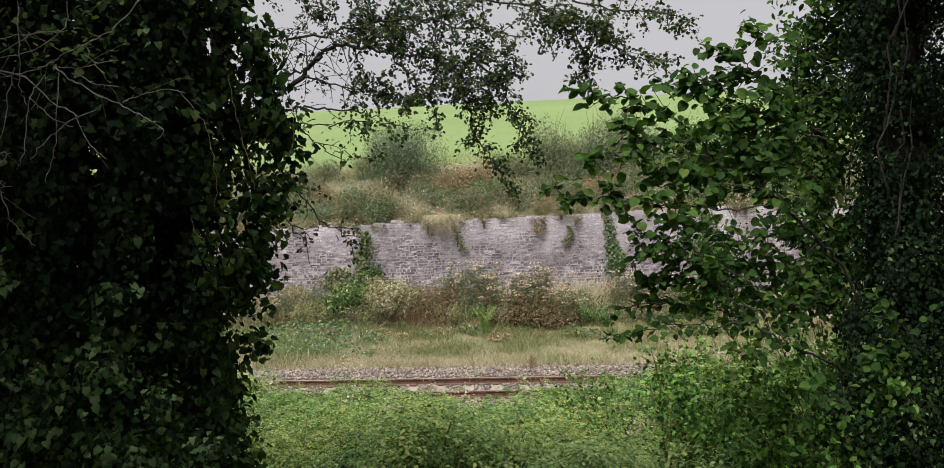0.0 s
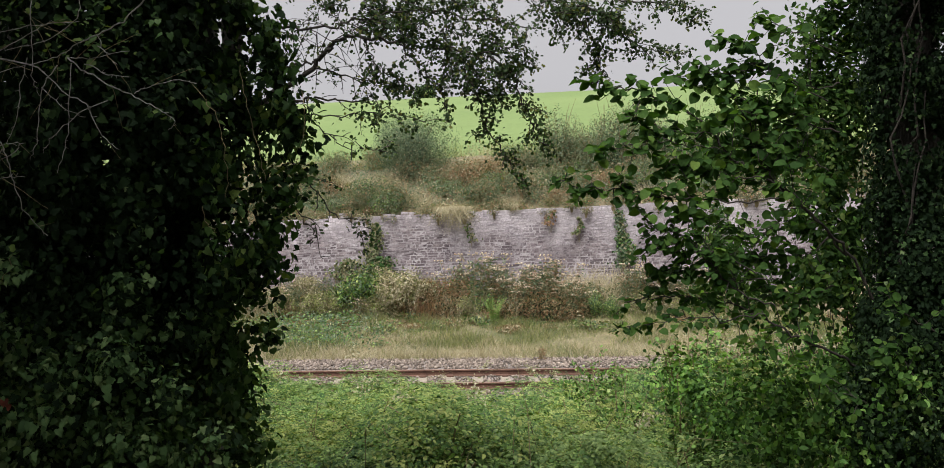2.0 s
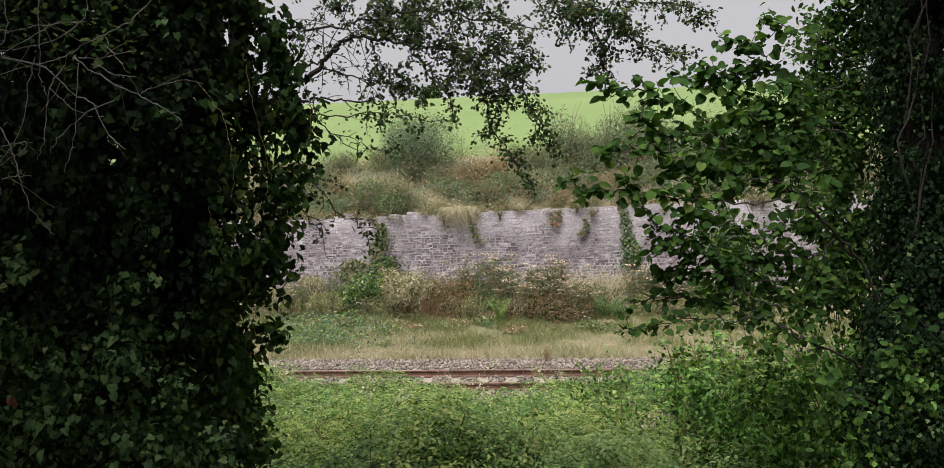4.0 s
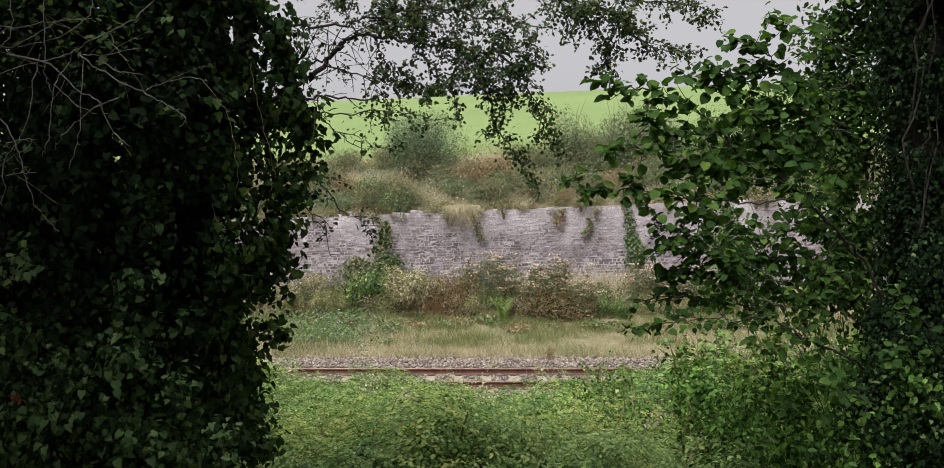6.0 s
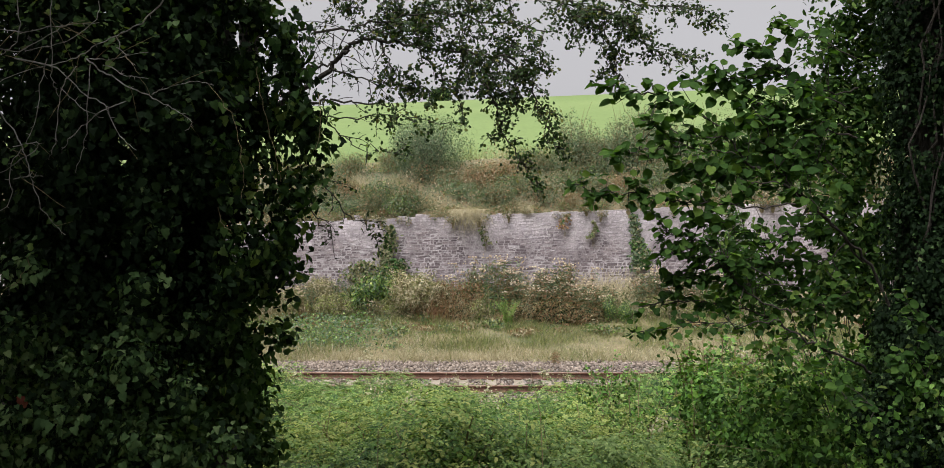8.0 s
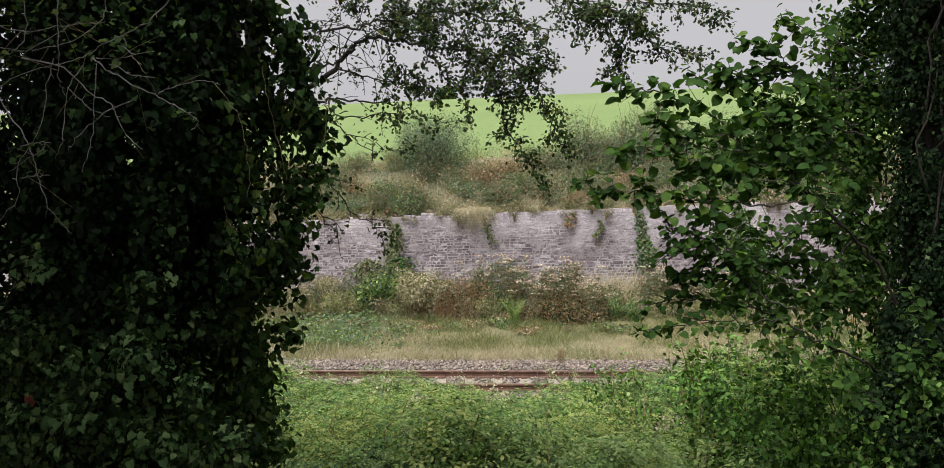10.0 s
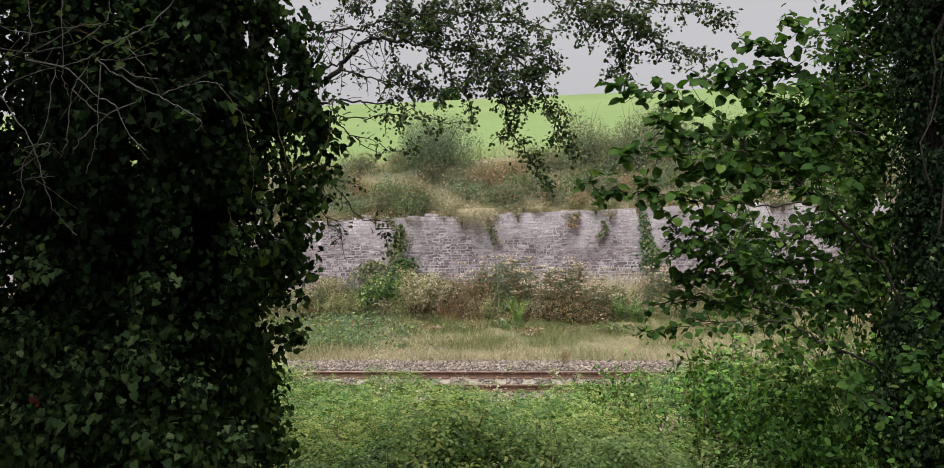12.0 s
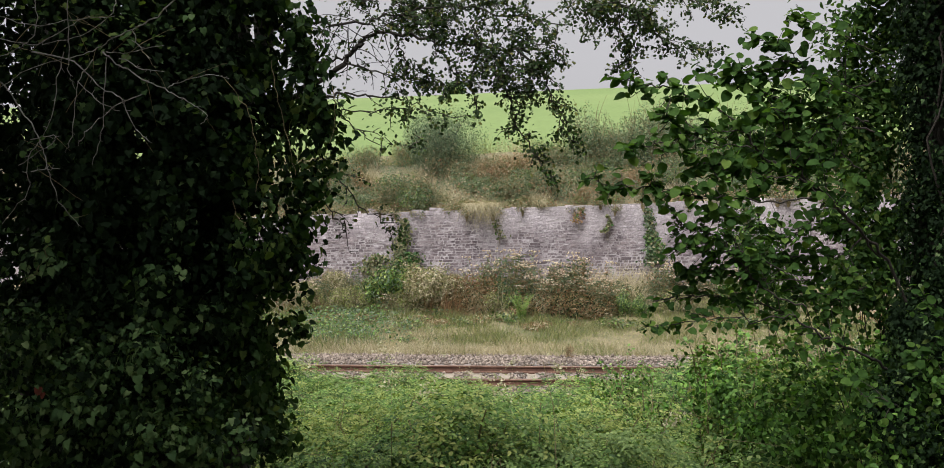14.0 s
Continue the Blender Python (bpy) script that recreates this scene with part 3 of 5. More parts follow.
def shrub(name, label, category, r, h, n, tpl, size, mats, weights, lumps=9, group="", twigs=14, twig_mat="twig", twig_up=0.0, layered=False):
    ob = thing(name, (0, 0, 0), label, category, group)
    lines = []
    for k in range(twigs):
        a = rng.uniform(0, 2 * np.pi)
        e = np.array([math.cos(a) * r * rng.uniform(0.2, 0.9), math.sin(a) * r * rng.uniform(0.2, 0.9), h * rng.uniform(0.55, 0.98) + twig_up * rng.random()])
        lines.append((smooth_line([(e[0] * 0.1, e[1] * 0.1, -0.1), (e[0] * 0.45, e[1] * 0.45, e[2] * 0.6), e], 3, 0.02), 0.018, 0.004))
    tubes("stemwork", lines, M[twig_mat], ob, 3, "", "stuff")
    P, D = dome(n, r, h, lumps)
    pick = rng.choice(len(mats), n, p=weights)
    N = D * 0.25 + rnd(n, 0.28) + np.array([0, 0, 1.0]) if layered else D + rnd(n, 0.6) + np.array([0, -0.2, 0.5])
    leaves("foliage", tpl, P, N, D * 0.5 + rnd(n, 0.7) - np.array([0, 0, 0.3]), size * rng.uniform(0.6, 1.3, n), [M[m] for m in mats], ob, pick)
    return ob


def tuft(name, label, h, n, r, mat, group="", lean=(0, 0, 0.8), spread=0.55, wide=1.0):
    ob = thing(name, (0, 0, 0), label, "grass", group)
    P = np.stack([rng.normal(0, r * 0.5, n), rng.normal(0, r * 0.5, n), np.zeros(n)], 1)
    A = np.array(lean) + rnd(n, spread) * np.array([1, 1, 0.4])
    leaves("foliage", "reed" if h > 0.7 else "blade", P, rnd(n) + np.array([0, -1, 0.2]), A, h * rng.uniform(0.5, 1.15, n), M[mat], ob)
    return ob


def weed(label, h, group, n_stems=16, r=0.45, flowers=True, shares=(0.5, 0.12, 0.38)):
    """Tall flowering weed: upright stems with leaves and flat, faded flower heads."""
    ob = thing("tall_weed", (0, 0, 0), label, "weed", group)
    tops, lines = [], []
    for k in range(n_stems):
        x, y = rng.normal(0, r * 0.5, 2)
        hh = h * rng.uniform(0.7, 1.1)
        e = np.array([x + rng.normal(0, 0.12), y + rng.normal(0, 0.12), hh])
        lines.append(([(x, y, -0.05), ((x + e[0]) / 2, (y + e[1]) / 2, hh * 0.5), e], 0.010, 0.005))
        tops.append(e)
    tubes("stemwork", lines, M["stem"], ob, 3, "", "stuff")
    P, D = along([np.array(l[0]) for l in lines], 0.035, 0.07)
    P = P[P[:, 2] < h * 1.0]
    n = len(P)
    leaves("foliage", "slim", P, rnd(n) + np.array([0, -0.3, 0.6]), rnd(n) * np.array([1, 1, 0.4]) - np.array([0, 0, 0.15]), rng.uniform(0.10, 0.20, n), [M["scrub"], M["russet"], M["greygreen"]], ob, rng.choice(3, n, p=shares))
    tops = np.array(tops)
    k = 11 if flowers else 1
    tops = tops[::2] if flowers else tops[::3]
    Q = np.repeat(tops, k, 0) + rng.normal(0, 1, (len(tops) * k, 3)) * np.array([0.10, 0.10, 0.02])
    leaves("blossom", "chip", Q, rnd(len(Q)), rnd(len(Q)), rng.uniform(0.04, 0.075, len(Q)), M["flower"], ob, None, "faded cream and pink flower heads")
    return ob


def put(ob, spots, turn=True, base=ground_z):
    """Moves the first to its spot and copies it to the rest: x, y, scale."""
    for k, (x, y, s) in enumerate(spots):
        m = Matrix.Translation((x, y, float(base(x, y)) - 0.03)) @ Matrix.Rotation(random.uniform(0, 6.28) if turn else 0, 4, "Z")
        c = ob if k == 0 else copy_thing(ob, m)
        c.matrix_basis = m @ Matrix.Diagonal((s, s, s * random.uniform(0.9, 1.1), 1))


def line_of(n, xa, xb, ya, yb, sa=0.8, sb=1.2):
    return [(xa + (xb - xa) * (k + random.uniform(0.1, 0.9)) / n, random.uniform(ya, yb), random.uniform(sa, sb)) for k in range(n)]


def wall_foot():
    put(weed("tall faded hemp weed with cream flower heads by the wall", 1.55, "weeds below the wall", 20, 0.55), line_of(4, 0.3, 1.9, 28.6, 29.5, 0.85, 1.15) + line_of(3, 5.7, 7.4, 28.6, 29.5, 0.8, 0.95))
    put(weed("tall pinkish hemp weed gone to seed by the wall", 1.4, "weeds below the wall", 24, 0.5, True, (0.46, 0.20, 0.34)), line_of(7, 2.0, 4.4, 28.3, 29.2, 0.7, 1.15) + line_of(3, 6.6, 8.8, 28.3, 29.4, 0.8, 1.0))
    put(weed("leafy green weeds going to seed by the wall", 1.45, "weeds below the wall", 16, 0.5, False, (0.3, 0.06, 0.64)), line_of(6, -9, -3.2, 28.6, 30.2, 0.6, 1.0) + line_of(5, 4, 10, 28.6, 30.2, 0.5, 0.9))
    put(weed("dark rusty dock stems by the wall", 1.3, "weeds below the wall", 16, 0.45, False, (0.25, 0.7, 0.05)), line_of(4, -0.7, 0.4, 28.4, 29.6, 0.75, 1.0) + line_of(6, -8, 10, 28.8, 30.2, 0.6, 0.9) + [(2.5, 23.3, 0.34)])
    put(weed("tall browning weed stems at the foot of the wall", 1.3, "weeds below the wall", 14), line_of(12, -9.0, -0.5, 28.2, 30.2, 0.55, 0.95))
    put(shrub("straw_bush", "rounded bush of bleached dry weed stems by the wall", "weeds", 0.95, 1.6, 4200, "slim", 0.13, ["straw", "grass", "scrub"], [0.62, 0.16, 0.22], 16, "straw bushes below the wall", 50, "stem", 0.25), [(-1.75, 28.6, 1.05), (-1.0, 28.9, 0.8), (-4.9, 29.2, 0.75), (-5.8, 28.8, 0.6)])
    put(shrub("green_weed", "bushy green nettles and brambles at the wall foot", "weeds", 0.75, 1.35, 2300, "tiny", 0.095, ["bramble", "greygreen", "dark_bramble", "lime"], [0.36, 0.3, 0.22, 0.12], 10, "green weeds below the wall", 16, "stem", 0.2), [(-3.05, 28.8, 1.05), (-3.7, 29.4, 0.8), (1.0, 28.5, 0.75), (4.9, 28.2, 0.55), (5.4, 28.0, 0.5), (-7.2, 29.0, 0.8), (8.4, 28.4, 0.9), (0.3, 29.6, 0.9), (10.0, 28.6, 0.9)])
    put(shrub("yellow_weed", "yellowing ragged weeds at the wall foot", "weeds", 0.6, 1.1, 1500, "slim", 0.11, ["lime", "scrub", "straw"], [0.3, 0.45, 0.25], 9, "yellow weeds below the wall", 18, "stem", 0.2), [(-2.5, 28.2, 0.75), (-3.9, 28.2, 0.8), (-4.5, 28.5, 0.75), (0.6, 28.2, 0.7), (6.2, 28.4, 0.8), (-5.3, 28.2, 0.75), (7.4, 28.2, 0.7)])
    put(shrub("weed_clump", "mixed green and brown weeds at the wall foot", "weeds", 0.7, 0.9, 1500, "tiny", 0.08, ["scrub", "dark_bramble", "straw"], [0.60, 0.10, 0.30], 9, "weeds below the wall", 14, "stem", 0.15), line_of(30, -10, 13, 28.4, 30.2, 0.4, 1.25))
    put(tuft("dry_grass_clump", "tall clump of bleached dry grass by the wall", 1.35, 700, 0.8, "straw", "dry grass clumps", (0, -0.1, 0.9), 0.55), [(3.6, 30.3, 0.95), (5.0, 30.3, 1.05), (5.7, 30.3, 0.95), (6.6, 30.4, 0.9), (4.3, 30.4, 0.9), (-6.3, 28.6, 0.6), (2.8, 30.5, 0.9)])
    put(tuft("dead_weed", "upright rusty dead weed stems by the wall", 1.25, 150, 0.6, "russet", "weeds below the wall", (0, 0, 1.1), 0.3), [(-1.0, 28.0, 0.9), (-0.6, 28.2, 0.8)] + line_of(9, -8, 9.5, 28.2, 30.0, 0.6, 0.95))
    put(tuft("seed_grass", "pale bleached seed stalks by the wall", 1.2, 170, 0.7, "straw", "weeds below the wall", (0, 0, 1.0), 0.4), line_of(12, -8, 9.5, 27.9, 29.0, 0.5, 0.85))
    # near-black leaves among the russet stand for shade below the tall weeds
    put(shrub("dark_weed", "low russet weeds in front of the wall, near-black leaves imitating shade", "weeds", 0.6, 0.75, 1300, "slim", 0.10, ["russet", "scrub", "ivy"], [0.42, 0.25, 0.33], 7, "weeds below the wall", 20, "stem"), [(2.3, 28.0, 1.0), (2.9, 27.9, 1.1), (3.5, 27.9, 1.0), (4.1, 28.0, 0.9), (-0.4, 28.5, 1.0), (0.1, 28.3, 0.9), (1.8, 28.1, 0.8)])
    put(shrub("low_weed", "low mixed green weeds in the verge grass", "weeds", 0.6, 0.24, 560, "tiny", 0.075, ["bramble", "greygreen", "scrub", "grass"], [0.22, 0.3, 0.24, 0.24], 7, "verge weeds", 6, "stem"), line_of(24, -11, 14, 26.4, 28.2, 0.6, 1.5) + line_of(22, -11, 14, 25.2, 27.4, 0.35, 0.8))
    put(shrub("brown_weed", "low withered brown weeds in the verge grass", "weeds", 0.6, 0.26, 700, "slim", 0.12, ["russet", "straw", "scrub"], [0.4, 0.35, 0.25], 7, "verge weeds", 10, "stem"), line_of(22, -10, 13, 26.6, 28.4, 0.6, 1.2))
    put(shrub("dry_umbel", "pale dried flowering weeds beside the track", "weeds", 0.7, 0.7, 800, "tiny", 0.06, ["fluff", "greygreen", "straw"], [0.5, 0.25, 0.25], 8, "pale weeds by the track", 14, "stem"), [(7.6, 22.9, 0.9), (8.6, 23.0, 1.1), (9.5, 23.1, 1.0), (10.3, 23.0, 1.0)])
    f = thing("fern", (0, 0, 0), "bright green fern with arching fronds below the wall", "fern")
    for k in range(13):
        a = rng.uniform(0, 2 * np.pi)
        ln = smooth_line([(0, 0, 0), (math.cos(a) * 0.14, math.sin(a) * 0.14, 0.45), (math.cos(a) * 0.42, math.sin(a) * 0.42, 0.85)], 6)
        P, D = along([ln], 0.03, 0.0)
        s = np.where(np.arange(len(P)) % 2 == 0, 1, -1)[:, None]
        side = np.cross(D, np.array([0, 0, 1.0])) * s
        Vl, Fl, _ = placed("slim", P, rnd(len(P), 0.2) + np.array([0, -0.3, 1]), side + D * 0.3, 0.17 * np.linspace(1.0, 0.3, len(P)))
        Vr, Fr = tube(ln, 0.008, 0.003, 4)
        raw("frond", np.concatenate([Vl, Vr]), Fl.tolist() + (Fr + len(Vl)).tolist(), M["fern"], f)
    f.location = (1.4, 27.5, float(ground_z(1.4, 27.5)))
    # nettle patch and verge grass
    n = 3600
    x, y = rng.normal(-4.1, 1.0, n), rng.uniform(24.6, 28.0, n)
    P = np.stack([x, y, ground_z(x, y) + rng.uniform(0.02, 0.38, n)], 1)
    leaves("nettle_patch", "tiny", P, rnd(n, 0.5) + np.array([0, -0.5, 1]), rnd(n) - np.array([0, 0, 0.3]), rng.uniform(0.06, 0.11, n), [M["bramble"], M["dark_bramble"], M["greygreen"]], None, rng.choice(3, n, p=[0.3, 0.2, 0.5]), "patch of low green nettles beside the track")
    n = 84000
    x, y = rng.uniform(-9.5, 12.5, n), 23.6 + 5.0 * rng.random(n) ** 1.2
    den = fbm(x, y, 0.6, 9.0)
    P = np.stack([x, y, ground_z(x, y) - 0.02], 1)
    short = np.clip(0.8 + 0.6 * fbm(x, y, 0.9, 4.0), 0.5, 1.5)
    green = (den + (y - 24.9) * 0.3 + rng.normal(0, 0.3, n)) > 0.0
    leaves("verge_grass", "blade", P, rnd(n) + np.array([0, -1, 0.2]), rnd(n, 0.5) * np.array([1, 1, 0.3]) + np.array([0, 0, 0.8]), rng.uniform(0.16, 0.46, n) * short, [M["straw"], M["grass"], M["scrub"]], None, np.where(green & (rng.random(n) < 0.35), 2, green.astype(int)), "dry yellow and green grass along the track")


def bank_top():
    big = shrub("bush", "rounded grey-green bush on the bank above the wall", "bush", 1.55, 2.3, 24000, "tiny", 0.06, ["greygreen", "scrub", "fluff"], [0.88, 0.09, 0.03], 34, "", 24)
    put(big, [(-1.35, 35.2, 1.0)])
    put(shrub("thicket", "low tangled green and brown scrub on the bank", "scrub", 1.0, 1.15, 2600, "tiny", 0.07, ["scrub", "greygreen", "russet"], [0.46, 0.40, 0.14], 12, "bank scrub", 20, "stem", 0.3), line_of(22, -14, 17, 31.8, 34.0, 0.6, 1.15) + line_of(22, -14, 17, 34, 36.6, 0.6, 1.1))
    put(shrub("green_thicket", "dull green bramble and thorn scrub on the bank", "scrub", 1.0, 0.95, 2100, "tiny", 0.08, ["greygreen", "bramble", "scrub"], [0.56, 0.20, 0.24], 12, "bank scrub", 14, "stem", 0.2), line_of(22, -13, 16, 31.8, 33.6, 0.6, 1.1) + line_of(12, 2.5, 16, 33.6, 36.2, 0.7, 1.1))
    put(shrub("russet_thicket", "reddish brown withered scrub on the bank", "scrub", 0.9, 1.0, 2000, "tiny", 0.07, ["russet", "scrub", "straw"], [0.6, 0.25, 0.15], 9, "bank scrub", 22, "stem", 0.3), [(-2.0, 32.3, 0.7), (0.6, 34.0, 1.1), (1.6, 34.4, 1.0), (5.8, 32.8, 0.9), (6.8, 33.2, 0.9), (3.9, 32.0, 0.6), (-4.2, 33.4, 0.8), (2.8, 33.0, 0.8)])
    put(shrub("tall_scrub", "tall thin grey-brown scrub with bare twig tips", "scrub", 0.95, 1.8, 5200, "tiny", 0.055, ["scrub", "greygreen", "fluff"], [0.36, 0.60, 0.04], 14, "bank scrub", 16, "stem", 0.7), [(4.4, 35.0, 1.3), (5.0, 35.6, 1.0), (5.7, 34.8, 1.1), (6.4, 35.6, 1.2), (7.2, 35.0, 1.4), (8.0, 35.6, 1.3), (8.8, 35.2, 1.2), (10.2, 35.4, 1.3), (12.5, 35.2, 1.4), (14.5, 35.3, 1.4)])
    put(tuft("dry_grass_clump", "bleached dry grass on the bank above the wall", 1.0, 800, 0.6, "straw", "dry grass clumps", (0, -0.2, 0.6), 0.6), [(-1.4, 32.4, 0.9), (-3.6, 33.6, 0.9), (-5.2, 33.2, 0.9), (-4.4, 34.6, 0.8), (3.0, 34.0, 0.8), (2.2, 31.9, 0.6), (-2.6, 34.6, 0.7), (7.4, 32.0, 0.8)])
    put(tuft("dry_grass_clump", "bleached dry grass hanging over the wall top", 0.95, 420, 0.42, "straw", "dry grass clumps", (0, -0.30, -0.55), 0.34), [(0.05, 30.95, 1.0), (0.4, 30.98, 0.8), (-0.2, 31.0, 0.6), (2.3, 30.98, 0.4), (8.4, 30.98, 0.6)], False, lambda x, y: float(wall_top(x)) + 0.22)
    put(tuft("edge_grass", "rough grass and seed stalks along the field edge", 0.9, 260, 0.9, "grass", "field edge grass", (0, 0, 0.9), 0.3), line_of(34, -16, 20, 36.4, 38.4, 0.7, 1.2))
    put(shrub("wall_top_weed", "low brown and green weeds on the wall top", "weeds", 0.55, 0.45, 800, "tiny", 0.06, ["scrub", "russet", "bramble"], [0.5, 0.3, 0.2], 6, "wall top weeds", 8, "stem"), line_of(36, -14, 18, 31.35, 31.9, 0.7, 1.1))
    n = 62000
    x, y = rng.uniform(-15, 18, n), rng.uniform(31.35, 37.2, n)
    mix = fbm(x, y, 0.55, 12.0) + rng.normal(0, 0.22, n)
    pick = np.select([mix < 0.0, mix < 0.22, mix < 0.36], [1, 0, 2], 3)
    P = np.stack([x, y, ground_z(x, y) + 0.55 * rng.random(n) ** 1.3 * np.clip(1.0 + 1.5 * fbm(x, y, 0.9, 1.0), 0.4, 3)], 1)
    leaves("bank_undergrowth", "tiny", P, rnd(n, 0.6) + np.array([0, -0.6, 0.8]), rnd(n) + np.array([0, -0.2, 0.2]), rng.uniform(0.05, 0.10, n), [M["scrub"], M["greygreen"], M["russet"], M["straw"]], None, pick, "tangled green, brown and straw undergrowth covering the bank")
    put(shrub("trailing_weed", "brambles and dry stems trailing over the wall edge", "weeds", 0.4, 0.5, 520, "tiny", 0.06, ["scrub", "greygreen", "russet", "straw"], [0.4, 0.25, 0.2, 0.15], 6, "wall top weeds", 10, "stem"), line_of(34, -13, 17, 30.85, 31.1, 0.5, 1.05), True, lambda x, y: float(wall_top(x)) - random.choice((0.12, 0.22, 0.34)))
    far = shrub("distant_tree", "small dark tree beyond the field crest", "tree", 2.2, 3.6, 1500, "tiny", 0.5, ["ivy", "bramble"], [0.7, 0.3], 10, "", 8)
    put(far, [(-4.0, 150.0, 1.0)])


# ---- near trees ----
def blob_leaves(blobs, per_area, tpl_size, inward=0.35):
    """Leaf points on ellipsoid shells: centre and three radii each."""
    P, D = [], []
    for c, r in blobs:
        r = np.array(r)
        n = int(per_area * (r[0] * r[2] + r[1] * r[2]) * 6.0)
        d = unit(rnd(n))
        lump = 1.0 + 0.16 * np.array([noise.noise(Vector(q * 2.3) + Vector(c)) for q in d])[:, None]
        q = np.array(c) + d * r * lump * rng.uniform(1 - inward, 1.12, (n, 1))
        keep = np.array([noise.noise(Vector(v) * 5.0) for v in q]) + 0.35 * rng.random(n) > -0.02
        P.append(q[keep])
        D.append(d[keep])
    return np.concatenate(P), np.concatenate(D)


def ivy_tree_left():
    ob = thing("ivy_clad_tree", (-1.35, 3.9, -0.2), "dark tree trunk smothered in thick ivy beside the lane", "tree")
    V, F = tube(smooth_line([(-1.30, 3.95, -0.6), (-1.32, 3.95, 1.0), (-1.25, 3.95, 2.6), (-1.35, 4.0, 4.6)], 6, 0.02), 0.27, 0.17, 12)
    raw("trunk", V, F, M["bark"], ob, "dark furrowed bark")
    V, F = tube(smooth_line([(-1.95, 4.1, -0.5), (-2.0, 4.1, 1.0), (-1.85, 4.1, 2.8), (-1.9, 4.1, 4.2)], 6, 0.02), 0.16, 0.11, 10)
    raw("trunk", V, F, M["bark"], ob, "dark furrowed bark")
    blobs = [
        ((-1.37, 3.60, 2.32), (0.46, 0.42, 0.45)), ((-1.35, 3.60, 1.86), (0.50, 0.45, 0.45)), ((-1.33, 3.60, 1.41), (0.52, 0.46, 0.45)),
        ((-1.40, 3.60, 0.96), (0.43, 0.46, 0.42)), ((-1.41, 3.60, 0.55), (0.43, 0.46, 0.42)), ((-1.89, 3.80, 2.13), (0.42, 0.35, 0.5)),
        ((-1.94, 3.80, 1.35), (0.42, 0.35, 0.5)), ((-1.93, 3.70, 0.68), (0.45, 0.35, 0.45)),
        ((-1.02, 3.72, 1.72), (0.24, 0.25, 0.28)), ((-1.00, 3.72, 1.36), (0.20, 0.25, 0.26)), ((-1.10, 3.72, 1.05), (0.20, 0.22, 0.20)), ((-1.18, 3.72, 0.70), (0.14, 0.22, 0.26)), ((-1.18, 3.72, 0.46), (0.14, 0.22, 0.16)),
        ((-1.43, 3.60, 2.74), (0.6, 0.5, 0.5)), ((-1.72, 4.40, 2.25), (0.42, 0.12, 0.40)), ((-1.73, 4.40, 1.67), (0.42, 0.12, 0.40)), ((-1.79, 4.40, 1.12), (0.40, 0.12, 0.40)), ((-1.80, 4.40, 0.57), (0.40, 0.12, 0.40)),
    ]
    P, D = blob_leaves(blobs, 3500, 0.06, 0.45)
    fringe = [((-0.91, 3.75, 2.36), (0.14, 0.2, 0.16)), ((-0.78, 3.75, 2.28), (0.13, 0.2, 0.14)), ((-0.90, 3.75, 2.15), (0.14, 0.2, 0.16)), ((-0.75, 3.75, 2.10), (0.13, 0.2, 0.14)), ((-0.89, 3.75, 1.95), (0.14, 0.2, 0.16)), ((-0.70, 3.75, 1.95), (0.14, 0.2, 0.14)), ((-0.66, 3.75, 1.80), (0.13, 0.16, 0.13)), ((-0.62, 3.75, 1.70), (0.07, 0.14, 0.08)), ((-0.74, 3.75, 1.60), (0.14, 0.16, 0.12)), ((-0.79, 3.75, 1.44), (0.13, 0.16, 0.12)), ((-0.79, 3.75, 1.31), (0.12, 0.16, 0.1)), ((-0.84, 3.75, 1.17), (0.12, 0.16, 0.1)), ((-0.82, 3.75, 1.04), (0.09, 0.14, 0.06)), ((-0.93, 3.75, 0.93), (0.12, 0.14, 0.09)), ((-1.02, 3.75, 0.77), (0.12, 0.16, 0.12)), ((-0.98, 3.75, 0.61), (0.12, 0.16, 0.1)), ((-0.94, 3.75, 0.48), (0.13, 0.16, 0.1)), ((-0.66, 3.75, 1.88), (0.07, 0.1, 0.08))]
    fringe += [((-0.91, 3.80, 0.63), (0.1, 0.2, 0.1)), ((-0.89, 3.80, 0.48), (0.12, 0.2, 0.1)), ((-0.97, 3.80, 0.74), (0.1, 0.2, 0.1)), ((-0.95, 3.80, 0.79), (0.12, 0.2, 0.12)), ((-1.02, 3.80, 0.87), (0.14, 0.2, 0.16)), ((-1.02, 3.80, 0.65), (0.14, 0.2, 0.16)), ((-0.78, 3.80, 0.98), (0.06, 0.1, 0.05))]
    P2, D2 = blob_leaves(fringe, 1150, 0.06, 0.95)
    P, D = np.concatenate([P, P2]), np.concatenate([D, D2])
    n = len(P)
    N = D + rnd(n, 0.85) + np.array([0, -0.2, 0.35])
    A = D * 0.35 + rnd(n, 0.45) + np.array([0, 0, -0.9])
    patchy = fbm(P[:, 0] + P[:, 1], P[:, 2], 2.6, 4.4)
    # more lit-coloured leaves below z 1.15: the brighter base is painted by height
    bright_green = np.where(P[:, 2] < 1.15, 0.66, 0.04) + 0.7 * patchy * (P[:, 2] < 1.5)
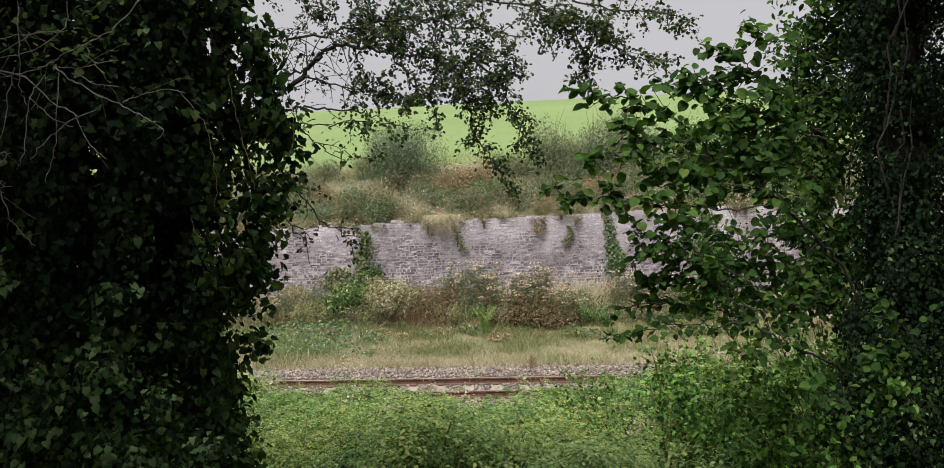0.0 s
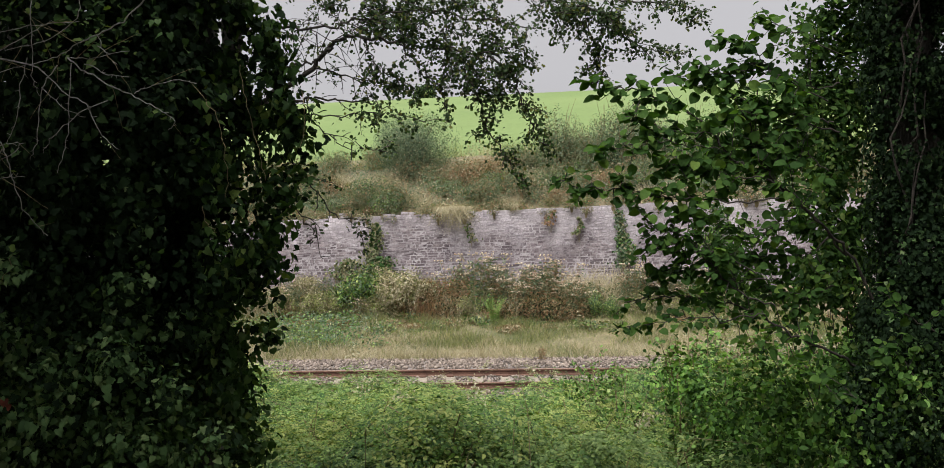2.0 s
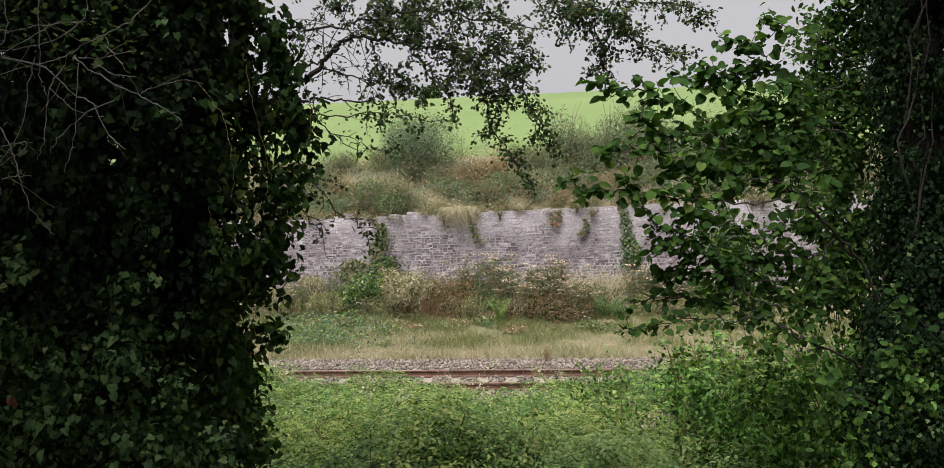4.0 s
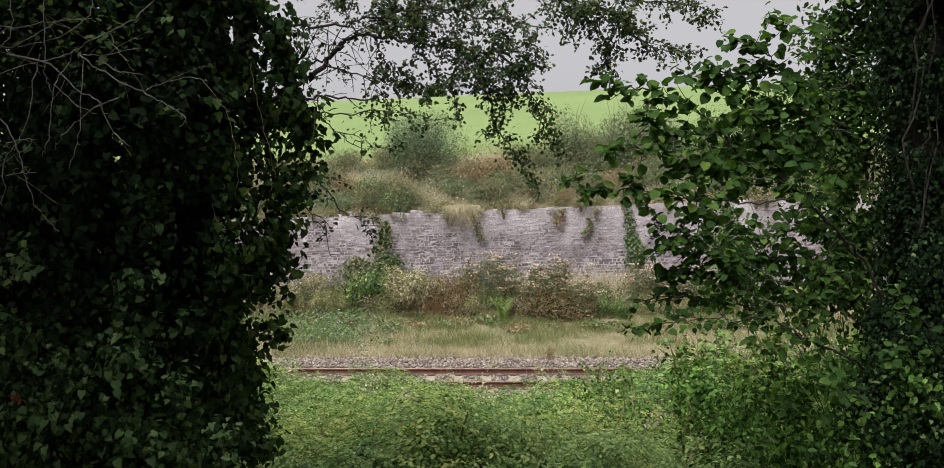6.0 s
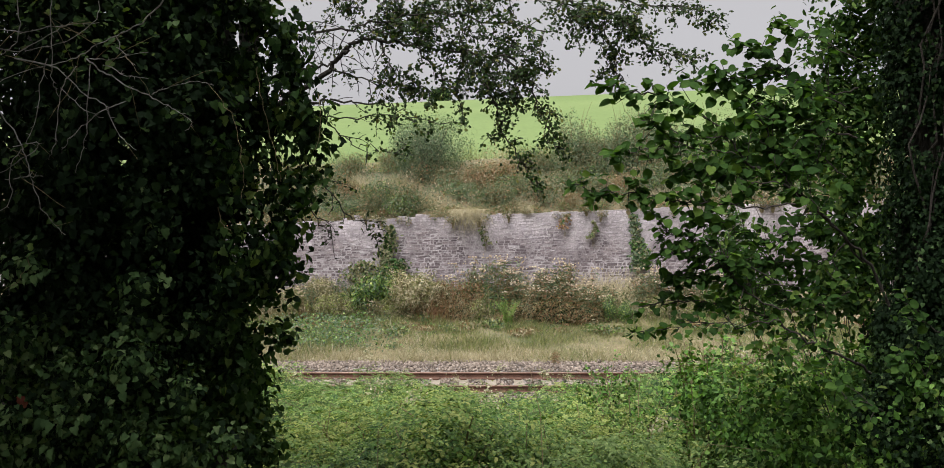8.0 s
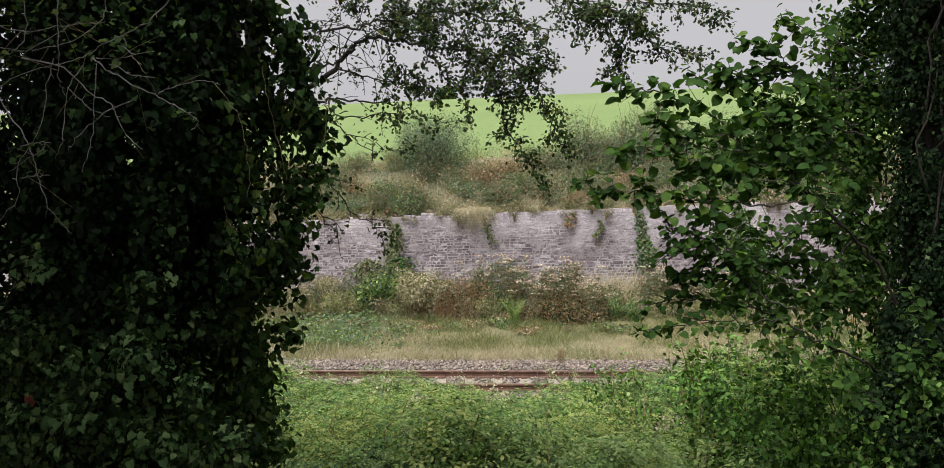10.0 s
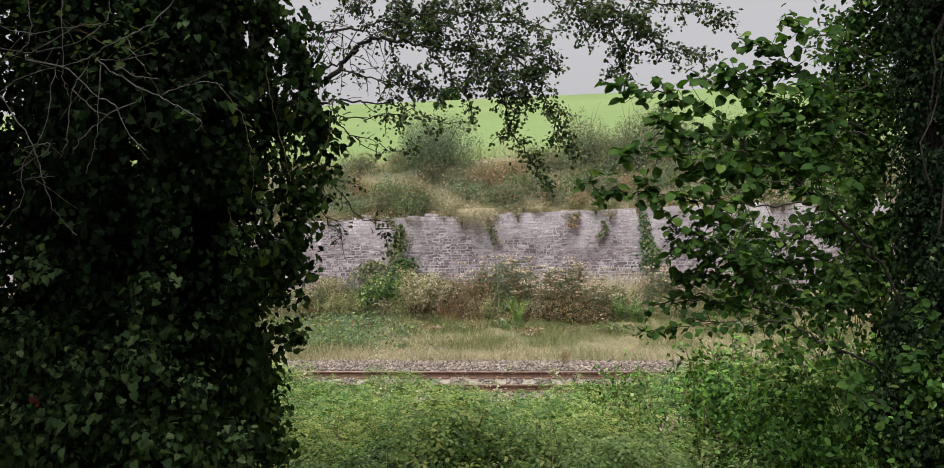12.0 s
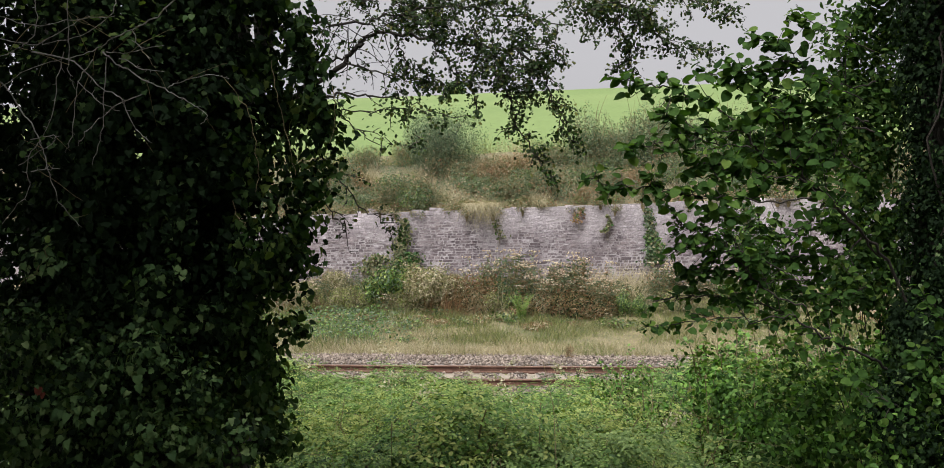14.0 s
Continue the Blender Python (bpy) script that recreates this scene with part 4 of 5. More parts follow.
    # right-edge leaves take the greener elm colour to look lit through
    leaves("ivy_foliage", "ivy", P, N, A, rng.uniform(0.020, 0.050, n) * np.where(P[:, 0] > -0.95, 0.95, 0.85), [M["ivy"], M["ivy_lit"], M["elm"]], ob, np.where((P[:, 0] > np.where(P[:, 2] < 1.0, -1.1, -0.95)) & (rng.random(n) < 0.55), 2, (rng.random(n) < bright_green).astype(int)), "dense dark green ivy leaves")
    sprays = [((-1.60, 3.08, 0.81), (0.16, 0.1, 0.14)), ((-1.35, 3.08, 0.79), (0.14, 0.1, 0.12)), ((-1.09, 3.08, 0.72), (0.2, 0.1, 0.08)), ((-1.62, 3.08, 1.09), (0.1, 0.1, 0.12)), ((-1.43, 3.08, 0.99), (0.1, 0.1, 0.08)), ((-1.17, 3.08, 1.01), (0.1, 0.1, 0.1)), ((-1.82, 3.08, 0.92), (0.2, 0.1, 0.3)), ((-1.55, 3.08, 1.35), (0.09, 0.1, 0.08)), ((-1.14, 3.08, 1.29), (0.1, 0.1, 0.06)), ((-1.80, 3.08, 1.40), (0.15, 0.1, 0.2)), ((-0.98, 3.08, 0.90), (0.1, 0.1, 0.12)), ((-0.85, 3.08, 0.72), (0.12, 0.1, 0.08))]
    Pf, Df = blob_leaves(sprays, 1500, 0.05, 0.95)
    nf = len(Pf)
    # lit ivy colour on most of these leaves, so the lower left looks brighter
    leaves("ivy_spray", "ivy", Pf, Df + rnd(nf, 0.5) + np.array([0, -0.3, 0.7]), rnd(nf, 0.6) + np.array([0, -0.2, -0.6]), rng.uniform(0.014, 0.034, nf), [M["ivy_lit"], M["ivy"]], ob, (rng.random(nf) < 0.4).astype(int), "ivy shoots in a paler green that imitates better light")
    lines = []
    for c, r in blobs:
        for k in range(3):
            d = unit(rnd(1))[0]
            e = np.array(c) + d * np.array(r) * 0.9
            s = np.array((-1.30, 3.95, c[2] - 0.3))
            lines.append((smooth_line([s, (s + e) / 2 + rng.normal(0, 0.05, 3), e], 4), 0.010, 0.003))
    tubes("ivy_stemwork", lines, M["twig"], ob, 5, "", "stuff")
    # single leaves that stand out in front
    spots = [(-1.42, 3.00, 0.83), (-1.45, 3.00, 0.85), (-1.40, 3.00, 0.78), (-1.48, 3.02, 0.78), (-1.36, 3.02, 0.83), (-1.19, 3.00, 0.95), (-1.16, 3.02, 1.00), (-1.12, 3.00, 0.73), (-1.05, 3.00, 0.70), (-1.18, 2.90, 2.09), (-0.96, 2.90, 2.16), (-1.51, 3.00, 1.33), (-1.48, 3.00, 1.30)]
    P = np.repeat(np.array(spots), 4, 0) + rnd(len(spots) * 4, 0.035)
    V, F = LEAF["ivy"]
    me = None
    for p in P:
        o = raw("leaf", V * 0.032, F, M["ivy_lit"], ob) if me is None else new("leaf", me)
        if me is None:
            me = o.data
            me.transform(Matrix.Translation(ORIGIN[ob.name]))
        o.parent = ob
        nn = Vector((random.gauss(0, 0.4), -0.8, random.uniform(0.2, 0.9)))
        o.matrix_basis = Matrix.LocRotScale(Vector(p) - Vector(ORIGIN[ob.name]), nn.to_track_quat("Z", "Y") @ Euler((0, 0, random.uniform(2.2, 4.0))).to_quaternion(), Vector((1, 1, 1)) * random.uniform(0.8, 1.3))
    P = np.array([(-1.58, 3.10, 0.88), (-1.57, 3.10, 0.86), (-1.59, 3.11, 0.85)])
    leaves("withered_leaf", "ivy", P, np.array([[0, -1, 0.2]] * 3) + rnd(3, 0.2), np.array([[0, 0, -1.0]] * 3) + rnd(3, 0.3), np.array([0.042, 0.036, 0.034]), M["red_leaf"], ob, None, "withered rusty red leaves", "")


def dead_branch():
    ob = thing("dead_branch", (-1.34, 2.70, 2.27), "bare pale dead branch with crooked thorny twigs", "branch")
    main = [
        [(-1.38, 2.70, 2.02), (-1.25, 2.70, 1.99), (-1.18, 2.70, 1.92), (-1.11, 2.70, 1.88), (-1.09, 2.70, 1.84), (-1.06, 2.70, 1.78), (-1.01, 2.70, 1.74)],
        [(-0.89, 2.70, 2.24), (-0.92, 2.70, 2.20), (-0.99, 2.70, 2.13), (-1.05, 2.70, 2.10), (-1.13, 2.70, 2.06), (-1.18, 2.70, 2.03), (-1.26, 2.70, 2.00), (-1.38, 2.70, 1.97), (-1.57, 2.70, 1.85)],
        [(-1.16, 2.70, 2.02), (-1.11, 2.70, 1.98), (-1.04, 2.70, 1.94), (-0.96, 2.70, 1.90), (-0.90, 2.70, 1.87), (-0.85, 2.70, 1.84), (-0.84, 2.70, 1.82), (-0.86, 2.70, 1.80)],
        [(-1.48, 2.65, 1.94), (-1.43, 2.65, 1.90), (-1.38, 2.65, 1.82), (-1.34, 2.65, 1.76), (-1.32, 2.65, 1.69), (-1.30, 2.65, 1.61), (-1.26, 2.65, 1.53), (-1.21, 2.65, 1.48)],
        [(-0.96, 2.70, 1.91), (-0.92, 2.70, 1.93), (-0.82, 2.70, 1.95), (-0.77, 2.70, 1.94)],
        [(-1.15, 2.70, 2.02), (-1.08, 2.70, 2.02), (-0.97, 2.70, 2.04)],
        [(-1.11, 2.70, 2.00), (-1.04, 2.70, 1.97), (-0.97, 2.70, 1.96)],
        [(-1.38, 2.70, 2.24), (-1.36, 2.70, 2.13), (-1.38, 2.70, 2.06), (-1.42, 2.70, 2.03), (-1.49, 2.70, 2.00)],
        [(-1.20, 2.72, 2.00), (-1.25, 2.72, 1.93), (-1.26, 2.72, 1.83), (-1.27, 2.72, 1.76), (-1.29, 2.72, 1.71)],
        [(-1.28, 2.70, 2.02), (-1.30, 2.70, 1.94), (-1.32, 2.70, 1.83), (-1.35, 2.70, 1.76)],
        [(-1.14, 2.68, 2.00), (-1.15, 2.68, 1.88), (-1.16, 2.68, 1.77), (-1.19, 2.68, 1.67)],
        [(-1.04, 2.70, 1.89), (-1.13, 2.70, 1.85), (-1.21, 2.70, 1.78), (-1.24, 2.70, 1.73)],
        [(-1.34, 2.66, 1.75), (-1.38, 2.66, 1.68), (-1.38, 2.66, 1.59), (-1.46, 2.66, 1.49)],
        [(-1.24, 2.70, 1.93), (-1.18, 2.70, 1.87), (-1.11, 2.70, 1.84)],
        [(-1.07, 2.70, 2.09), (-1.04, 2.70, 2.03), (-1.01, 2.70, 2.00)],
        [(-1.29, 2.75, 2.23), (-1.29, 2.75, 2.10), (-1.29, 2.75, 1.97), (-1.27, 2.75, 1.91)],
        [(-1.52, 2.75, 2.14), (-1.40, 2.75, 2.11), (-1.27, 2.75, 2.13), (-1.14, 2.75, 2.14)],
        [(-1.52, 2.75, 2.07), (-1.39, 2.75, 2.05), (-1.30, 2.75, 2.10), (-1.23, 2.75, 2.14)],
        [(-1.14, 2.75, 2.23), (-1.15, 2.75, 2.15), (-1.25, 2.75, 2.08), (-1.37, 2.75, 2.05)],
        [(-1.40, 2.72, 1.75), (-1.32, 2.72, 1.76), (-1.36, 2.72, 1.72), (-1.44, 2.72, 1.67)],
        [(-1.40, 2.72, 1.65), (-1.35, 2.72, 1.66), (-1.31, 2.72, 1.66)],
    ]
    for k, pts in enumerate(main):
        ln = smooth_line(pts, 5, 0.0022)
        V, F = tube(ln, 0.0027 if k < 4 else 0.0017, 0.0010, 6)
        raw("twig", V, F, M["dead"], ob)
        if k < 7 or k > 14:
            fine = grow(ln, 2, 0.16, 0.25, 0.9, 0.1, 0.6)
            tubes("fine_twigwork", [(t, 0.0011, 0.0005) for t in fine], M["stem"], ob, 4, "", "stuff")
        spurs = []
        for t in grow(ln, 6, 0.03, 0.0, 0.9):
            spurs.append((t[:4], 0.0013, 0.0007))
        tubes("thornwork", spurs, M["dead"], ob, 4, "", "stuff")
    # a few small leaves still hold on
    P = np.repeat(np.array([(-1.35, 2.66, 1.75), (-1.34, 2.68, 1.66), (-0.90, 2.69, 1.86), (-0.90, 2.70, 2.14), (-1.10, 2.70, 2.05), (-1.31, 2.64, 1.47), (-1.37, 2.66, 1.73)]), 3, 0)
    n = len(P)
    leaves("sprig", "thorn", P + rnd(n, 0.012), rnd(n, 0.4) + np.array([0, -0.5, 0.9]), rnd(n, 0.8), rng.uniform(0.018, 0.03, n), M["elm"], ob, None, "small green lobed leaves")
    P = np.stack([rng.uniform(-2.0, -0.98, 900), rng.uniform(2.75, 3.0, 900), rng.uniform(1.98, 2.36, 900)], 1)
    P = P[fbm(P[:, 0], P[:, 2], 5.0, 2.0) > -0.02]
    n = len(P)
    leaves("foliage", "thorn", P, rnd(n, 0.5) + np.array([0, -0.5, 0.8]), rnd(n, 0.8), rng.uniform(0.012, 0.026, n), M["elm"], ob, None, "sparse small leaves among the twigs")
    hang = [smooth_line(p, 5, 0.004) for p in (
        [(-0.72, 3.05, 2.05), (-0.70, 3.05, 1.90), (-0.66, 3.05, 1.76), (-0.64, 3.05, 1.65)],
        [(-0.84, 3.05, 1.93), (-0.79, 3.05, 1.82), (-0.77, 3.05, 1.67), (-0.78, 3.05, 1.59)],
        [(-0.51, 3.05, 1.96), (-0.50, 3.05, 1.86), (-0.52, 3.05, 1.76)],
        [(-0.86, 3.05, 1.56), (-0.84, 3.05, 1.50), (-0.81, 3.05, 1.47)],
        [(-1.49, 3.00, 1.40), (-1.52, 3.00, 1.32), (-1.59, 3.00, 1.27)])]
    tubes("hanging_twigwork", [(h, 0.0014, 0.0008) for h in hang], M["stem"], ob, 4, "thin dangling dead ivy stems", "stuff")


def hawthorn():
    ob = thing("hawthorn_tree", (-1.15, 4.5, -0.5), "hawthorn with dark crooked limbs and small lobed leaves", "tree")
    V, F = tube(smooth_line([(-1.50, 4.5, -0.6), (-1.42, 4.45, 0.8), (-1.28, 4.40, 1.67), (-1.12, 4.40, 2.19), (-1.02, 4.40, 2.69), (-0.91, 4.40, 3.23)], 6, 0.01), 0.085, 0.035, 9)
    raw("trunk", V, F, M["bark"], ob, "dark bark")
    # limbs: line, radius at both ends, number and length of side twigs
    limbs = [
        ([(-1.07, 4.40, 1.85), (-0.90, 4.30, 2.06), (-0.72, 4.30, 2.17), (-0.63, 4.30, 2.26), (-0.58, 4.30, 2.31), (-0.54, 4.30, 2.35), (-0.41, 4.30, 2.37), (-0.19, 4.30, 2.34), (0.05, 4.30, 2.30), (0.25, 4.30, 2.28)], 0.026, 0.006, 30, 0.3),
        ([(0.05, 4.30, 2.30), (0.12, 4.30, 2.17), (0.16, 4.30, 2.01), (0.20, 4.30, 1.91), (0.25, 4.30, 1.82), (0.31, 4.30, 1.74), (0.37, 4.30, 1.66)], 0.01, 0.003, 38, 0.1),
        ([(0.19, 4.25, 2.27), (0.31, 4.25, 2.17), (0.35, 4.25, 2.05), (0.40, 4.25, 1.96), (0.42, 4.25, 1.87), (0.49, 4.25, 1.83)], 0.01, 0.003, 36, 0.1),
        ([(-0.95, 4.40, 2.05), (-0.74, 4.30, 2.06), (-0.66, 4.30, 2.07), (-0.51, 4.30, 2.06), (-0.37, 4.30, 2.05), (-0.27, 4.30, 2.01)], 0.013, 0.003, 16, 0.12),
        ([(-0.66, 4.30, 2.23), (-0.48, 4.30, 2.17), (-0.36, 4.30, 2.14), (-0.25, 4.30, 2.11)], 0.008, 0.002, 22, 0.12),
        ([(-0.78, 4.20, 2.04), (-0.69, 4.20, 1.99), (-0.56, 4.20, 1.86), (-0.42, 4.20, 1.83), (-0.27, 4.20, 1.79)], 0.007, 0.002, 12, 0.14),
        ([(-0.82, 4.20, 1.87), (-0.71, 4.20, 1.70), (-0.56, 4.20, 1.52), (-0.46, 4.20, 1.44), (-0.42, 4.20, 1.38)], 0.007, 0.002, 14, 0.13),
        ([(-0.85, 4.20, 1.67), (-0.74, 4.20, 1.52), (-0.65, 4.20, 1.41), (-0.61, 4.20, 1.29)], 0.006, 0.002, 10, 0.12),
        ([(-0.71, 4.20, 1.99), (-0.53, 4.20, 1.97), (-0.39, 4.20, 1.99), (-0.24, 4.20, 1.98), (-0.01, 4.20, 1.94)], 0.006, 0.002, 14, 0.1),
        ([(-1.04, 4.40, 2.40), (-0.84, 4.30, 2.41), (-0.60, 4.30, 2.41), (-0.42, 4.30, 2.45), (-0.13, 4.30, 2.49), (0.19, 4.30, 2.45), (0.43, 4.30, 2.41)], 0.013, 0.004, 44, 0.24),
        ([(-0.98, 4.40, 2.69), (-0.55, 4.40, 2.66), (-0.13, 4.40, 2.64), (0.29, 4.40, 2.61), (0.68, 4.40, 2.53), (0.88, 4.40, 2.43)], 0.014, 0.004, 56, 0.26),
        ([(0.47, 4.40, 2.64), (0.61, 4.40, 2.53), (0.71, 4.40, 2.41), (0.76, 4.40, 2.29), (0.71, 4.40, 2.24)], 0.009, 0.003, 40, 0.13),
        ([(0.68, 4.40, 2.55), (0.83, 4.40, 2.46), (0.92, 4.40, 2.34), (1.04, 4.40, 2.31), (1.21, 4.40, 2.31)], 0.009, 0.003, 36, 0.11),
        ([(0.68, 4.40, 2.61), (0.95, 4.40, 2.55), (1.13, 4.40, 2.55), (1.30, 4.40, 2.51)], 0.008, 0.003, 32, 0.13),
        ([(-1.07, 4.40, 2.13), (-1.02, 4.30, 2.32), (-0.98, 4.30, 2.50), (-0.92, 4.30, 2.67)], 0.018, 0.01, 14, 0.25),
        ([(-0.90, 4.30, 2.21), (-0.78, 4.30, 2.23), (-0.66, 4.30, 2.25)], 0.012, 0.008, 4, 0.1),
        ([(-0.42, 4.30, 2.37), (-0.35, 4.30, 2.23), (-0.28, 4.30, 2.18), (-0.19, 4.30, 2.14), (-0.15, 4.30, 2.06)], 0.006, 0.002, 26, 0.09),
        ([(-0.25, 4.30, 2.35), (-0.14, 4.30, 2.23), (-0.04, 4.30, 2.11), (0.00, 4.30, 2.00)], 0.006, 0.002, 22, 0.08),
    ]
    twigs = []
    for pts, r0, r1, cnt, ln in limbs:
        line = smooth_line(pts, 6, 0.008)
        V, F = tube(line, r0 * 0.6, r1 * 0.7, 7)
        raw("limb", V, F, M["twig"], ob)
        tw = grow(line, int(cnt * 0.62), ln, 0.5, 0.95, 0.10, 0.7)
        twigs += tw + [line[len(line) // 3:]]
        for t in tw[::2]:
            twigs += grow(t, 2, ln * 0.45, 0.35)
    # crowded side shoots where the crown is thickest
    dense = [
        ([(-0.25, 4.30, 2.39), (-0.01, 4.30, 2.37), (0.22, 4.30, 2.32), (0.36, 4.30, 2.26)], 70, 0.17),
        ([(-0.04, 4.28, 2.24), (0.14, 4.28, 2.20), (0.33, 4.28, 2.19)], 56, 0.15),
        ([(0.05, 4.30, 2.11), (0.20, 4.30, 2.11), (0.30, 4.30, 2.08)], 34, 0.11),
        ([(-0.43, 4.35, 2.52), (-0.13, 4.35, 2.52), (0.20, 4.35, 2.53)], 56, 0.18),
        ([(0.48, 4.35, 2.56), (0.64, 4.35, 2.49), (0.82, 4.35, 2.45)], 44, 0.12),
        ([(-0.67, 4.35, 2.49), (-0.49, 4.35, 2.53), (-0.28, 4.35, 2.51)], 26, 0.16),
    ]
    for pts, cnt, ln in dense:
        for t in grow(smooth_line(pts, 8, 0.03), int(cnt * 0.55), ln, 0.4, 1.0, 0.0, 1.0):
            twigs += [t] + grow(t, 1, ln * 0.5, 0.3)
    tubes("twigwork", [(t, 0.0026, 0.0011) for t in twigs], M["twig"], ob, 4, "", "stuff")
    # leaves sit in small bunches on short spurs
    P, Dr = along(twigs, 0.024, 0.010)
    bare = (P[:, 0] < -0.42) & (P[:, 2] < 2.45)
    keep = rng.random(len(P)) < np.where(bare, 0.22, 0.85)
    P, Dr = np.repeat(P[keep], 4, 0), np.repeat(Dr[keep], 4, 0)
    n = len(P)
    P = P + rnd(n, 0.013)
    leaves("foliage", "thorn", P, rnd(n, 0.7) + np.array([0, -0.5, 0.6]), Dr * 0.6 + rnd(n, 0.8) - np.array([0, 0, 0.3]), rng.uniform(0.011, 0.024, n), [M["thorn"], M["elm"]], ob, (rng.random(n) < np.where(P[:, 2] < 1.95, 0.35, 0.08)).astype(int), "small dark lobed leaves")


def hazel():
    ob = thing("hazel_bush", (1.95, 4.2, -0.4), "hazel bush with broad round green leaves on thin limbs", "bush")
    limbs = [
        ([(2.39, 4.40, 0.63), (2.05, 4.30, 1.21), (1.84, 4.20, 1.42), (1.55, 4.10, 1.64), (1.43, 4.10, 1.71), (1.32, 4.10, 1.78), (1.25, 4.10, 1.89), (1.12, 4.10, 1.98), (0.95, 4.10, 2.06), (0.78, 4.10, 2.10), (0.67, 4.10, 2.12)], 0.015, 0.003, 46, 0.2),
        ([(1.99, 4.30, 1.28), (1.75, 4.10, 1.47), (1.61, 4.10, 1.61), (1.52, 4.10, 1.68), (1.46, 4.10, 1.81), (1.43, 4.10, 1.95), (1.46, 4.10, 2.09)], 0.01, 0.003, 30, 0.22),
        ([(1.53, 4.00, 1.57), (1.32, 4.00, 1.56), (1.15, 4.00, 1.57), (0.99, 4.00, 1.58), (0.85, 4.00, 1.61), (0.65, 4.00, 1.62), (0.49, 4.00, 1.67)], 0.008, 0.002, 46, 0.1),
        ([(1.90, 4.20, 1.89), (1.78, 4.20, 1.92), (1.62, 4.20, 1.94), (1.55, 4.20, 1.98), (1.38, 4.20, 1.96), (1.20, 4.20, 1.92)], 0.008, 0.002, 26, 0.2),
        ([(1.87, 4.20, 1.94), (1.75, 4.20, 1.96), (1.58, 4.20, 1.99), (1.41, 4.20, 2.04), (1.20, 4.20, 2.10)], 0.007, 0.002, 30, 0.2),
        ([(1.90, 4.20, 2.13), (1.78, 4.20, 2.10), (1.63, 4.20, 2.16), (1.46, 4.20, 2.19), (1.29, 4.20, 2.17), (1.06, 4.20, 2.16)], 0.007, 0.002, 34, 0.18),
        ([(1.84, 4.20, 2.04), (1.61, 4.20, 2.16), (1.49, 4.20, 2.26), (1.38, 4.20, 2.31), (1.30, 4.20, 2.37)], 0.006, 0.002, 14, 0.13),
        ([(1.89, 4.20, 2.27), (1.72, 4.20, 2.36), (1.57, 4.20, 2.42), (1.48, 4.20, 2.45)], 0.006, 0.002, 12, 0.13),
        ([(2.06, 4.30, 0.71), (1.89, 4.20, 0.81), (1.73, 4.10, 0.87), (1.62, 4.10, 0.93), (1.50, 4.10, 1.01), (1.36, 4.10, 1.06), (1.19, 4.10, 1.10), (1.02, 4.10, 1.10), (0.83, 4.10, 1.08)], 0.013, 0.003, 36, 0.17),
        ([(1.47, 4.00, 1.03), (1.30, 4.00, 1.01), (1.10, 4.00, 1.02), (0.91, 4.00, 0.99), (0.77, 4.00, 0.98)], 0.006, 0.002, 22, 0.1),
        ([(1.52, 4.00, 1.07), (1.38, 4.00, 1.12), (1.25, 4.00, 1.22), (1.17, 4.00, 1.31), (1.10, 4.00, 1.39), (0.99, 4.00, 1.43), (0.89, 4.00, 1.45)], 0.008, 0.002, 34, 0.16),
        ([(1.43, 4.00, 1.22), (1.24, 4.00, 1.32), (1.07, 4.00, 1.33), (0.90, 4.00, 1.35)], 0.006, 0.002, 28, 0.15),
        ([(1.54, 4.05, 1.19), (1.34, 4.05, 1.19), (1.14, 4.05, 1.23), (0.95, 4.05, 1.22)], 0.006, 0.002, 30, 0.16),
        ([(1.25, 4.00, 1.80), (1.09, 4.00, 1.82), (0.93, 4.00, 1.83), (0.76, 4.00, 1.80), (0.69, 4.00, 1.80)], 0.005, 0.002, 18, 0.1),
        ([(1.25, 4.05, 1.88), (1.08, 4.05, 1.88), (0.94, 4.05, 1.90), (0.84, 4.05, 1.97)], 0.005, 0.002, 24, 0.13),
        ([(1.47, 4.05, 1.67), (1.30, 4.05, 1.67), (1.14, 4.05, 1.70), (0.97, 4.05, 1.75)], 0.006, 0.002, 26, 0.14),
        ([(1.63, 4.10, 1.58), (1.55, 4.10, 1.44), (1.41, 4.10, 1.40), (1.24, 4.10, 1.47), (1.10, 4.10, 1.49)], 0.006, 0.002, 30, 0.15),
        ([(1.85, 4.20, 1.38), (1.74, 4.20, 1.29), (1.59, 4.20, 1.29), (1.45, 4.20, 1.26)], 0.007, 0.002, 28, 0.18),
        ([(1.89, 4.20, 1.14), (1.77, 4.20, 1.09), (1.65, 4.20, 1.09), (1.51, 4.20, 1.14)], 0.007, 0.002, 28, 0.18),
        ([(1.85, 4.20, 1.70), (1.73, 4.20, 1.79), (1.61, 4.20, 1.81), (1.47, 4.20, 1.84)], 0.006, 0.002, 26, 0.18),
        ([(2.23, 3.90, 0.57), (2.11, 3.90, 0.79), (2.03, 3.90, 0.88), (1.95, 3.90, 0.89)], 0.006, 0.002, 9, 0.12),
        ([(2.22, 3.90, 0.96), (2.14, 3.90, 1.00), (2.05, 3.90, 1.07), (2.00, 3.90, 1.11)], 0.006, 0.002, 9, 0.12),
        ([(2.17, 4.00, 0.49), (2.00, 4.00, 0.58), (1.83, 4.00, 0.66), (1.72, 4.00, 0.66)], 0.006, 0.002, 14, 0.15),
    ]
    shoots, limb_obs, limb_mid = [], [], []
    for pts, r0, r1, cnt, ln in limbs:
        line = smooth_line(pts, 6, 0.006)
        V, F = tube(line, r0 * 0.55, r1 * 0.8, 7)
        limb_obs.append(raw("limb", V, F, M["twig"], ob, "thin dark limb"))
        limb_mid.append(line)
